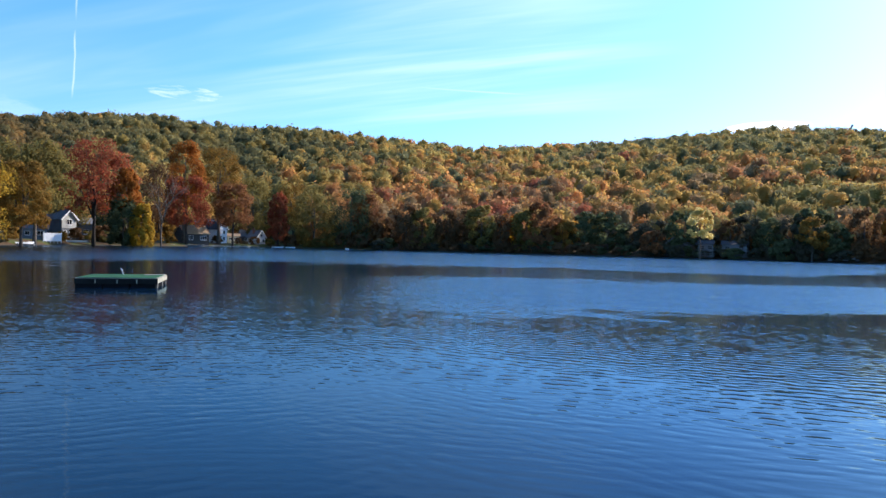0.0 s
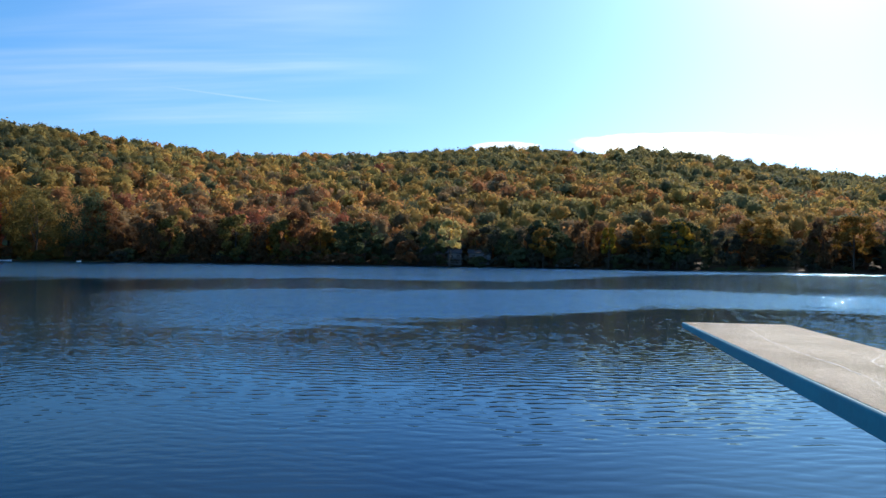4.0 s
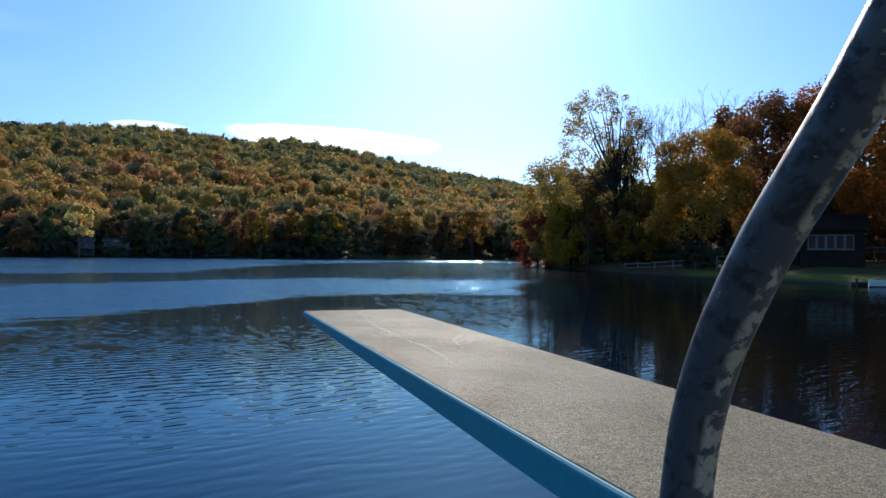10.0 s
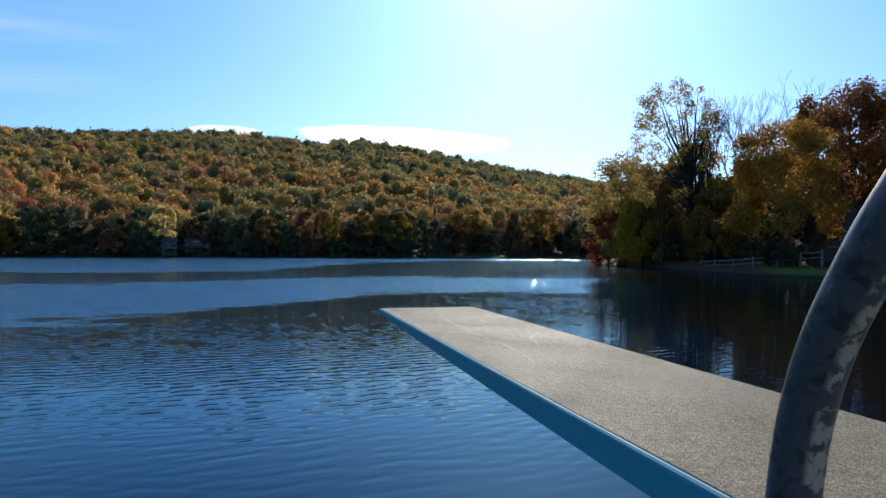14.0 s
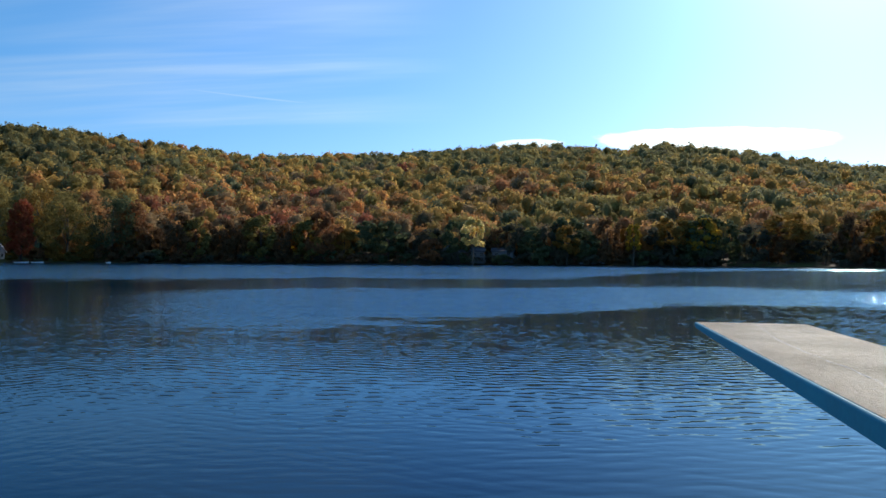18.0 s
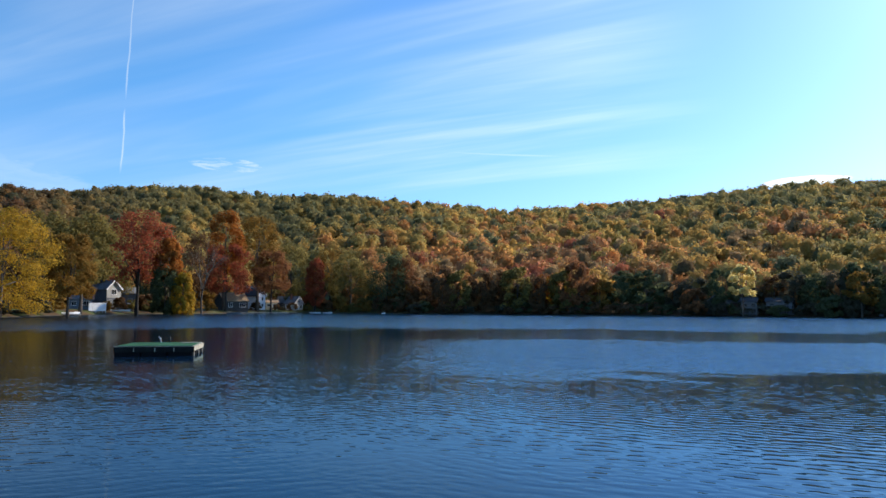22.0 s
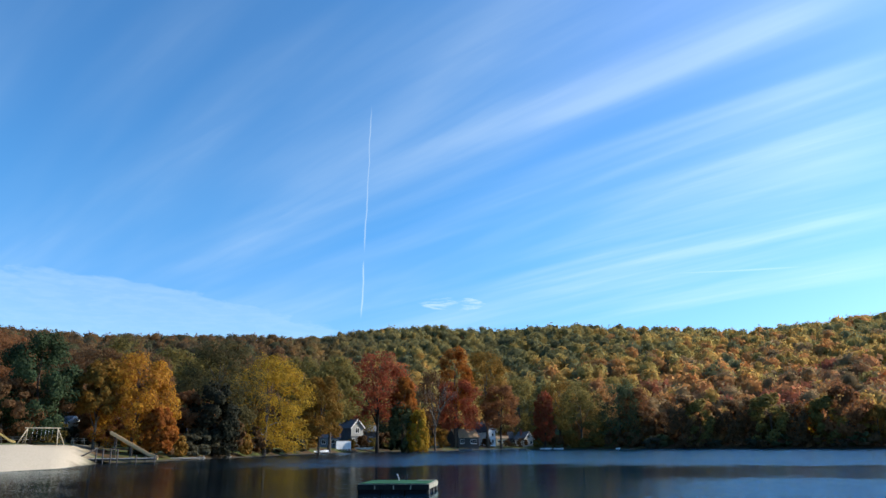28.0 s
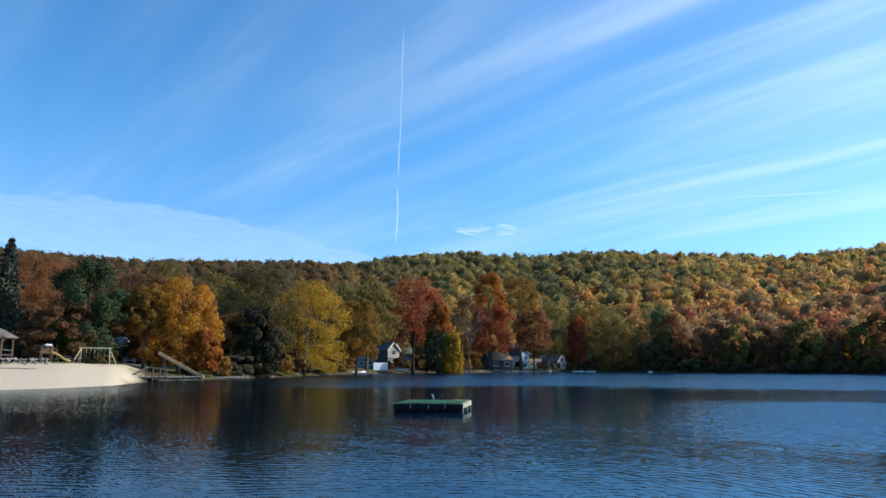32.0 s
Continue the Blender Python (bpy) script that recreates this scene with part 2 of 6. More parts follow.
def water_material():
    m, n = material("lake_water")
    p = n.put("ShaderNodeTexCoord").outputs["Object"]
    s = n.put("ShaderNodeSeparateXYZ", {0: p})
    x, y = s.outputs[0], s.outputs[1]
    r = n.math("SQRT", n.math("ADD", n.math("MULTIPLY", x, x), n.math("MULTIPLY", y, y)))
    a = n.math("MULTIPLY", n.math("ARCTAN2", n.math("MULTIPLY", x, -1.0), y), 180 / math.pi)
    gust = n.noise(p, 0.05, 3.0, 0.55)
    streak = n.noise(n.put("ShaderNodeMapping", {"Vector": p, "Scale": (0.012, 0.09, 1.0)}).outputs[0], 1.0, 3.0, 0.6)
    ragged = n.noise(n.put("ShaderNodeMapping", {"Vector": p, "Scale": (0.25, 0.8, 1.0)}).outputs[0], 1.0, 3.0, 0.6)
    rr = n.math("MULTIPLY", n.math("MULTIPLY", r, n.ramp(gust, 0.25, 0.75, 0.85, 1.15, False)), n.ramp(ragged, 0.25, 0.75, 0.9, 1.1, False))
    # wind lanes: open water beyond 67 m, and a lane from 20 to 42 m; calm water near both shores
    outer = n.ramp(n.math("ADD", rr, n.ramp(a, -24.0, -8.0, -95.0, 0.0, False)), 62.0, 74.0)
    drift = n.math("ADD", rr, n.ramp(a, -22.0, 4.0, -11.0, 0.0, False))
    lane = n.math("MULTIPLY", n.ramp(drift, n.ramp(a, 2.0, 18.0, 19.0, 15.5), 24.0), n.ramp(drift, 38.0, 45.0, 1.0, 0.25))
    lane = n.math("MULTIPLY", lane, n.ramp(a, -30.0, -8.0, 0.6, 1.0))
    lane = n.math("MULTIPLY", lane, n.ramp(a, 14.0, 34.0, 0.9, 0.0))
    open_water = n.math("MULTIPLY", n.ramp(n.math("ADD", a, n.ramp(gust, 0.25, 0.75, -3.0, 3.0, False)), -38.0, -34.0), n.ramp(a, 52.0, 62.0, 1.0, 0.45))
    wind = n.math("MULTIPLY", n.math("MAXIMUM", n.math("MULTIPLY", outer, n.ramp(streak, 0.38, 0.6, n.ramp(a, 0.0, 20.0, 0.45, 0.75), 1.0)), lane), open_water)
    breeze = n.math("MULTIPLY", n.math("MULTIPLY", n.ramp(a, 8.0, 30.0, 0.0, 0.20), n.ramp(a, 48.0, 60.0, 1.0, 0.25)), n.math("MULTIPLY", n.ramp(r, 5.0, 12.0), n.ramp(rr, 21.0, 29.0, 1.0, 0.5)))
    wind = n.math("MAXIMUM", wind, n.math("MULTIPLY", breeze, n.ramp(streak, 0.3, 0.65, 0.6, 1.1)))
    paws = n.noise(n.put("ShaderNodeMapping", {"Vector": p, "Scale": (0.5, 1.6, 1.0)}).outputs[0], 1.0, 3.0, 0.7)
    wind = n.math("MULTIPLY", wind, n.ramp(paws, 0.3, 0.6, 0.6, 1.2))
    wind = n.math("MAXIMUM", wind, n.ramp(a, 59.0, 67.0, 0.0, 0.14))
    # the breeze stiffens on the open side
    wind = n.math("MULTIPLY", wind, n.ramp(a, -24.0, -14.0, n.ramp(r, 60.0, 130.0, 1.1, 1.7), 1.0))
    # ripples: slopes towards the near shore and along it, from three sizes of wavelet
    ux, uy = n.math("DIVIDE", x, n.math("MAXIMUM", r, 0.1)), n.math("DIVIDE", y, n.math("MAXIMUM", r, 0.1))
    w1 = n.put("ShaderNodeMapping", {"Vector": p, "Rotation": (0, 0, radians(5)), "Scale": (0.22, 1.1, 1.0)}).outputs[0]
    w2 = n.put("ShaderNodeMapping", {"Vector": p, "Rotation": (0, 0, radians(-14)), "Scale": (0.2, 1.2, 1.0), "Location": (31, 7, 0)}).outputs[0]

    def slope(vec, scale, detail, amount):
        return n.math("MULTIPLY", n.math("SUBTRACT", n.noise(vec, scale, detail, 0.5, 0.4), 0.5), amount)

    sheltered = n.ramp(n.math("ADD", a, n.ramp(gust, 0.25, 0.75, -2.5, 2.5, False)), -37.0, -35.0)
    calm = n.math("MULTIPLY", n.ramp(n.noise(p, 0.10, 2.0), 0.35, 0.65, 0.6, 1.1), n.math("MULTIPLY", n.ramp(sheltered, 0.0, 1.0, 0.5, 1.0), n.ramp(a, 22.0, 45.0, 1.0, 0.6)))
    calm = n.math("MULTIPLY", calm, n.ramp(r, 4.5, 11.0, 0.65, 1.0))
    def train(turn, length, bend, amount):
        """Slopes of a long-crested row of wavelets, sharper on the crest than in the trough."""
        m2 = n.put("ShaderNodeMapping", {"Vector": p, "Rotation": (0, 0, radians(turn))}).outputs[0]
        q = n.put("ShaderNodeSeparateXYZ", {0: m2}).outputs[1]
        wander = n.put("ShaderNodeMapping", {"Vector": m2, "Location": (turn, length * 9, 0)}).outputs[0]
        phase = n.math("ADD", n.math("MULTIPLY", q, 2 * math.pi / length), n.math("MULTIPLY", n.noise(wander, bend, 2.0, 0.5), 9.0))
        crest = n.math("ADD", n.math("SINE", phase), n.math("MULTIPLY", n.math("SINE", n.math("MULTIPLY", phase, 2.0)), 0.45))
        swell = n.ramp(n.noise(wander, bend * 0.9, 1.0), 0.32, 0.66, 0.1, 1.35, False)
        return n.math("MULTIPLY", n.math("MULTIPLY", crest, amount), swell)

    roll = n.math("ADD", n.math("ADD", train(4.0, 0.31, 0.6, 0.021), train(-18.0, 0.26, 0.75, 0.020)), n.math("ADD", train(21.0, 0.23, 0.85, 0.019), train(-6.0, 0.17, 1.1, 0.018)))
    turned = n.math("ADD", n.math("ADD", train(-40.0, 0.30, 0.6, 0.021), train(-58.0, 0.24, 0.75, 0.020)), train(-28.0, 0.19, 0.9, 0.019))
    veer = n.ramp(a, 18.0, 42.0)
    roll = n.math("ADD", n.math("MULTIPLY", roll, n.math("SUBTRACT", 1.0, veer)), n.math("MULTIPLY", turned, veer))
    roll = n.math("ADD", roll, slope(w1, 24.0, 1.0, 0.06))
    roll = n.math("MULTIPLY", roll, calm)
    side = n.math("MULTIPLY", slope(w2, 22.0, 1.0, 0.07), calm)
    w3 = n.put("ShaderNodeMapping", {"Vector": p, "Rotation": (0, 0, radians(-45)), "Scale": (0.22, 1.1, 1.0), "Location": (3, 11, 0)}).outputs[0]
    chop = n.math("ADD", n.math("MULTIPLY", slope(w1, 12.0, 2.0, 1.6), n.math("SUBTRACT", 1.0, veer)), n.math("MULTIPLY", slope(w3, 12.0, 2.0, 1.6), veer))
    chop = n.math("ABSOLUTE", chop)
    cross = slope(w2, 9.0, 2.0, 0.5)
    toward_shore = n.math("ADD", roll, n.math("MULTIPLY", wind, chop))
    along_shore = n.math("ADD", side, n.math("MULTIPLY", wind, cross))
    nx = n.math("SUBTRACT", n.math("MULTIPLY", uy, along_shore), n.math("MULTIPLY", ux, toward_shore))
    ny = n.math("MULTIPLY", n.math("ADD", n.math("MULTIPLY", uy, toward_shore), n.math("MULTIPLY", ux, along_shore)), -1.0)
    normal = n.put("ShaderNodeVectorMath", {0: n.put("ShaderNodeCombineXYZ", {0: nx, 1: ny, 2: 1.0}).outputs[0]}, operation="NORMALIZE").outputs[0]
    rough = n.math("ADD", n.ramp(r, 12.0, 90.0, 0.025, 0.06), n.math("MULTIPLY", wind, 0.01))
    # deep blue open lake; the banks' dark reflection painted in as brown and duller sheen
    col = n.mix(n.noise(p, 0.03, 2.0), (0.001, 0.017, 0.045), (0.001, 0.021, 0.058))
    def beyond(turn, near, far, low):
        """Open lake on the far side of a line that runs out from the dock, uneven by a few metres."""
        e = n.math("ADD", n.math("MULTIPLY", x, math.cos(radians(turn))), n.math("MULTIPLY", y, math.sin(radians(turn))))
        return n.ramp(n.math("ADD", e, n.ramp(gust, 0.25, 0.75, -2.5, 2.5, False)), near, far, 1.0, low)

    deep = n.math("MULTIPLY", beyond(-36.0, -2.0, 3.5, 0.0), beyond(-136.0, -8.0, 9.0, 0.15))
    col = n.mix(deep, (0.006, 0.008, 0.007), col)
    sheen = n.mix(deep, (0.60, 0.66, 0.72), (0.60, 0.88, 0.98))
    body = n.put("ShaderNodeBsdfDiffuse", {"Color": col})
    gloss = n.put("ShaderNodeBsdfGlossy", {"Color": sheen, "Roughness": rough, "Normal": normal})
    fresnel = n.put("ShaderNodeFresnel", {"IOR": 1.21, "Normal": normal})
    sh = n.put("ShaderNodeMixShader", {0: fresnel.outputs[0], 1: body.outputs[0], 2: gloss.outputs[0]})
    n.put("ShaderNodeOutputMaterial", {"Surface": sh.outputs[0]})
    return m


def ground_material():
    m, n = material("lake_shore_ground")
    p = n.put("ShaderNodeTexCoord").outputs["Object"]
    s = n.put("ShaderNodeSeparateXYZ", {0: p})
    x, y, z = s.outputs
    a = n.math("MULTIPLY", n.math("ARCTAN2", n.math("MULTIPLY", x, -1.0), y), 180 / math.pi)
    r = n.math("SQRT", n.math("ADD", n.math("MULTIPLY", x, x), n.math("MULTIPLY", y, y)))
    big, fine = n.noise(p, 0.15, 4.0, 0.6), n.noise(p, 6.0, 4.0, 0.65)
    litter = n.mix(n.ramp(fine, 0.35, 0.65), (0.055, 0.035, 0.018), (0.12, 0.065, 0.025))
    grass = n.mix(n.ramp(fine, 0.3, 0.7), (0.055, 0.085, 0.018), (0.12, 0.13, 0.035))
    sand = n.mix(n.ramp(fine, 0.3, 0.7), (0.46, 0.37, 0.25), (0.62, 0.51, 0.36))
    land = n.mix(n.ramp(big, 0.42, 0.58), litter, grass)
    wooded = n.math("MAXIMUM", n.ramp(z, 6.0, 9.0), n.math("MULTIPLY", n.ramp(a, 29.0, 25.0), n.math("MAXIMUM", n.ramp(a, -21.5, -20.5), n.ramp(a, -26.0, -27.0))))
    land = n.mix(wooded, land, litter)
    mown = n.math("MULTIPLY", n.ramp(a, -46.0, -49.0), n.ramp(r, 78.0, 72.0))
    # brighter grass low by the water: a sunlit strip put into the colour
    land = n.mix(mown, land, n.mix(n.ramp(z, 0.75, 0.5), n.mix(n.ramp(big, 0.35, 0.65), litter, (0.09, 0.10, 0.03)), n.mix(n.ramp(big, 0.35, 0.65), (0.13, 0.17, 0.025), (0.20, 0.19, 0.04))))
    beach = n.math("MULTIPLY", n.ramp(n.math("ADD", a, n.math("MULTIPLY", big, 3.0)), 69.5, 71.5),
                   n.ramp(z, 2.25, 2.05))
    land = n.mix(beach, land, sand)
    mud = n.ramp(z, 0.05, 0.3, 1.0, 0.0)
    land = n.mix(n.math("MULTIPLY", mud, n.math("SUBTRACT", 1.0, beach)), land, (0.06, 0.05, 0.035))
    b = n.put("ShaderNodeBump", {"Height": fine, "Distance": 0.05, "Strength": 0.6})
    sh = n.put("ShaderNodeBsdfPrincipled", {"Base Color": land, "Roughness": 0.9, "Specular IOR Level": 0.2, "Normal": b.outputs[0]})
    n.put("ShaderNodeOutputMaterial", {"Surface": sh.outputs[0]})
    return m


BARK = surface("bark", (0.10, 0.08, 0.06), 0.9, vary=0.4, scale=1.2, fine=12.0, bump=0.02)
BARK_DARK = surface("dark_bark", (0.045, 0.037, 0.03), 0.9, vary=0.4, scale=1.2, fine=12.0, bump=0.02)
LEAF = {
    "gold": foliage("gold_leaves", (0.52, 0.27, 0.03), (0.34, 0.14, 0.03)),
    "yellow": foliage("yellow_leaves", (0.50, 0.30, 0.028), (0.33, 0.205, 0.032)),
    "orange": foliage("orange_leaves", (0.44, 0.17, 0.03), (0.30, 0.10, 0.025), 0.55),
    "tawny": foliage("tawny_leaves", (0.30, 0.15, 0.03), (0.20, 0.13, 0.03)),
    "rust": foliage("rust_leaves", (0.30, 0.13, 0.05), (0.21, 0.10, 0.045), 0.55),
    "red": foliage("red_leaves", (0.34, 0.07, 0.035), (0.27, 0.10, 0.04)),
    "olive": foliage("olive_leaves", (0.25, 0.185, 0.05), (0.16, 0.135, 0.045), 0.55),
    "green": foliage("green_leaves", (0.12, 0.135, 0.06), (0.085, 0.10, 0.045)),
    "dark": foliage("dark_green_leaves", (0.085, 0.085, 0.055), (0.10, 0.085, 0.05)),
    "needle": foliage("spruce_needles", (0.05, 0.065, 0.045), (0.07, 0.08, 0.06), 0.15),
    "pine": foliage("pine_needles", (0.032, 0.056, 0.024), (0.05, 0.07, 0.03), 0.2),
    # near-black leaves: shade put into the colour
    "shade_black": foliage("shade_black_leaves", (0.022, 0.024, 0.014), (0.035, 0.033, 0.018), 0.15),
    "pale": foliage("pale_yellow_leaves", (0.78, 0.64, 0.27), (0.66, 0.52, 0.20), 0.7),
    "amber": foliage("amber_leaves", (0.48, 0.27, 0.045), (0.36, 0.19, 0.04), 0.55),
    # olive again, lightened: brighter light on the point put into the leaf colour
    "sunlit_olive": foliage("sunlit_olive_leaves", (0.42, 0.285, 0.07), (0.29, 0.205, 0.06), 0.58),
    "oak": foliage("dark_olive_oak_leaves", (0.12, 0.095, 0.035), (0.08, 0.07, 0.03), 0.4),
    "brown": foliage("brown_leaves", (0.19, 0.095, 0.04), (0.13, 0.08, 0.04)),
}
WOODS = foliage("hillside_leaves", (0.2, 0.1, 0.03), (0.20, 0.15, 0.05), 0.55, tinted=True)


# ---- mesh helpers ----
def mesh_of(name, verts, faces):
    """A mesh from arrays of places and of faces with one number of corners."""
    verts, faces = np.asarray(verts, np.float32), np.asarray(faces, np.int32)
    me = bpy.data.meshes.new(name)
    me.vertices.add(len(verts))
    me.vertices.foreach_set("co", verts.ravel())
    me.loops.add(faces.size)
    me.loops.foreach_set("vertex_index", faces.ravel())
    me.polygons.add(len(faces))
    me.polygons.foreach_set("loop_start", np.arange(len(faces), dtype=np.int32) * faces.shape[1])
    me.update(calc_edges=True)
    return me


def part(name, bm, mat, parent, label=""):
    """Links a bmesh or a mesh as one mesh object under a thing or a part."""
    if isinstance(bm, bpy.types.Mesh):
        me = bm
    else:
        me = bpy.data.meshes.new(name)
        bm.to_mesh(me)
        bm.free()
    if not me.materials:
        me.materials.append(mat)
    ob = new(name, me)
    ob.parent = parent
    return tagged(ob, label)


def thing(name, m, label, category, group=""):
    ob = new(name)
    ob.matrix_world = m
    return tagged(ob, label, category, group)


def setting(name, bm, mat, kind="structure", label=""):
    ob = part(name, bm, mat, None)
    return tagged(ob, label, kind=kind)


def box(bm, lo, hi, bevel=0.0):
    """An axis-aligned box added to bm, with its edges eased."""
    r = bmesh.ops.create_cube(bm, size=1.0)
    vs = r["verts"]
    c, s = (Vector(lo) + Vector(hi)) / 2, Vector(hi) - Vector(lo)
    for v in vs:
        v.co = Vector((v.co.x * s.x, v.co.y * s.y, v.co.z * s.z)) + c
    if bevel:
        es = list({e for v in vs for e in v.link_edges})
        bmesh.ops.bevel(bm, geom=es, offset=bevel, segments=1, affect="EDGES")
    return bm


def boxed(lo, hi, bevel=0.0):
    return box(bmesh.new(), lo, hi, bevel)


def tube(bm, pts, radii, sides=8, caps=True, smooth=True):
    """A round bar along a line of points."""
    rings, n = [], len(pts)
    pts = [Vector(p) for p in pts]
    for i, p in enumerate(pts):
        d = (pts[min(i + 1, n - 1)] - pts[max(i - 1, 0)]).normalized()
        u = d.orthogonal().normalized() if i == 0 else (u - d * u.dot(d)).normalized()
        w = d.cross(u)
        r = radii[i] if isinstance(radii, (list, tuple)) else radii
        rings.append([bm.verts.new(p + (u * math.cos(k * 2 * math.pi / sides) + w * math.sin(k * 2 * math.pi / sides)) * r) for k in range(sides)])
    for a, b in zip(rings, rings[1:]):
        for k in range(sides):
            f = bm.faces.new((a[k], a[(k + 1) % sides], b[(k + 1) % sides], b[k]))
            f.smooth = smooth
    if caps:
        bm.faces.new(rings[0][::-1])
        bm.faces.new(rings[-1])
    return bm


def tubed(pts, radii, sides=8):
    return tube(bmesh.new(), pts, radii, sides)


# ---- land and water ----
SHORE = ((-180, 14), (-120, 14), (-95, 26), (-75, 42), (-66, 53), (-62, 56), (-57, 59), (-48.5, 65), (-43, 80), (-38, 104), (-35.2, 124), (-35.0, 236),
         (-22, 236), (0, 245), (30, 255), (36, 262), (42, 219), (49, 192), (54, 155), (58, 123), (64, 101), (68, 91), (70.5, 74), (74, 67), (78, 64), (85, 50), (100, 22), (120, 14), (180, 14))
RIDGE = ((-180, 3.0), (-90, 3.0), (-60, 4.0), (-42, 5.2), (-34.4, 5.75), (-26.3, 7.2), (-21.6, 8.2), (-15, 9.2), (-11.9, 8.85), (-10, 9.0), (-5, 9.4), (1, 9.1), (7, 8.6), (10.6, 8.5),
         (18.5, 8.1), (24.7, 8.7), (31.7, 9.2), (37.5, 9.05), (44.5, 9.4), (51, 8.7), (52, 8.35), (62, 8.2), (69, 7.75), (75, 7.75), (80, 7.9), (95, 6.0), (180, 3.0))
HILL_R, TREE_H = 620.0, 10.0


def along(table, a):
    xs, ys = zip(*table)
    return np.interp(a, xs, ys)


def hill_foot(a):
    """Where the slope begins, behind the bank and its houses."""
    return np.interp(a, [-180, -60, -35, -30, 30, 40, 60, 90, 180], [260, 260, 262, 255, 270, 300, 230, 200, 260])


def land(az, r):
    s = along(SHORE, az)
    d = r - s
    bank = np.where(d < 0, np.maximum(d * 0.12, -2.5), 1.1 * (1 - np.exp(-np.maximum(d, 0) / 5.0)) + 0.016 * np.clip(d, 0, 120))
    beach = 0.1 * np.clip(d, 0, 21) + 0.012 * np.clip(d - 21, 0, 140)
    bank = np.where(d > 0, bank + (beach - bank) * np.clip((az - 66) / 4, 0, 1), bank)
    foot = hill_foot(az)
    top = np.tan(np.radians(along(RIDGE, az))) * HILL_R - TREE_H + 1.9
    s1 = np.clip((r - foot) / (HILL_R - foot), 0, 1)
    hill = (top - 4) * (0.8 * s1 + 0.2 * s1 * s1 * (3 - 2 * s1))
    back = np.clip((r - HILL_R) / 400.0, 0, 1)
    return bank + hill * (1 - 0.45 * back * back * (3 - 2 * back))


def ground():
    azs = np.arange(-180, 180, 0.75)
    rs = np.concatenate([[0.5, 6, 10, 13], np.arange(14, 60, 3.0), np.arange(60, 300, 5.0), np.arange(300, 700, 20.0), [760, 840, 950, 1100, 1500, 2200, 3200, 4600]])
    A, R = np.meshgrid(azs, rs, indexing="ij")
    Z = land(A, R)
    rough = np.array([[noise.noise((float(-r * math.sin(math.radians(a))) * 0.06, float(r * math.cos(math.radians(a))) * 0.06, 0.0)) for r in rs] for a in azs])
    Z = Z + rough * np.clip(Z, 0, 3) * 0.25
    V = np.stack([-R * np.sin(np.radians(A)), R * np.cos(np.radians(A)), Z], -1).reshape(-1, 3)
    n, m = len(azs), len(rs)
    i, j = np.meshgrid(np.arange(n), np.arange(m - 1), indexing="ij")
    a, b = i * m + j, ((i + 1) % n) * m + j
    me = mesh_of("ground", V, np.stack([a, a + 1, b + 1, b], -1).reshape(-1, 4))
    me.polygons.foreach_set("use_smooth", np.ones(len(me.polygons), bool))
    setting("ground", me, ground_material(), label="lake bed, banks, beach and wooded hills in one sheet of land")


def water():
    k = 96
    rs = (0.0, 20.0, 60.0, 150.0, 330.0)
    bm = bmesh.new()
    rings = [[bm.verts.new((-r * math.sin(i * 2 * math.pi / k), r * math.cos(i * 2 * math.pi / k), 0.0)) for i in range(k)] for r in rs[1:]]
    c = bm.verts.new((0, 0, 0))
    for i in range(k):
        bm.faces.new((c, rings[0][i], rings[0][(i + 1) % k]))
        for p, q in zip(rings, rings[1:]):
            bm.faces.new((p[i], q[i], q[(i + 1) % k], p[(i + 1) % k]))
    bmesh.ops.recalc_face_normals(bm, faces=bm.faces)
    setting("water", bm, water_material(), label="rippled dark blue lake water with wind lanes")


ground()
water()


# ---- trees ----
def leaf_cards(rng, c, size, corners=4, lie=0.0, out=None):
    """Small pointed leaf sprays at the places c, turned outwards along out where it is given."""
    n = len(c)
    nrm = rng.normal(size=(n, 3))
    if out is not None:
        nrm = nrm * 0.42 + out / (np.linalg.norm(out, axis=1)[:, None] + 1e-6)
    nrm[:, 2] = nrm[:, 2] * (1 - lie) + lie * 1.5
    nrm /= np.linalg.norm(nrm, axis=1)[:, None]
    t = np.cross(nrm, rng.normal(size=(n, 3)))
    t /= np.linalg.norm(t, axis=1)[:, None] + 1e-9
    b = np.cross(nrm, t)
    s = (size * rng.uniform(0.6, 1.35, n))[:, None]
    if corners == 4:
        V = np.stack([c + t * s, c + b * s * 0.62 + nrm * s * 0.12, c - t * s, c - b * s * 0.62 + nrm * s * 0.12], 1)
    else:
        V = np.stack([c + t * s, c - t * s * 0.6 + b * s * 0.8, c - t * s * 0.6 - b * s * 0.8], 1)
    return V.reshape(-1, 3), np.arange(n * corners).reshape(n, corners)


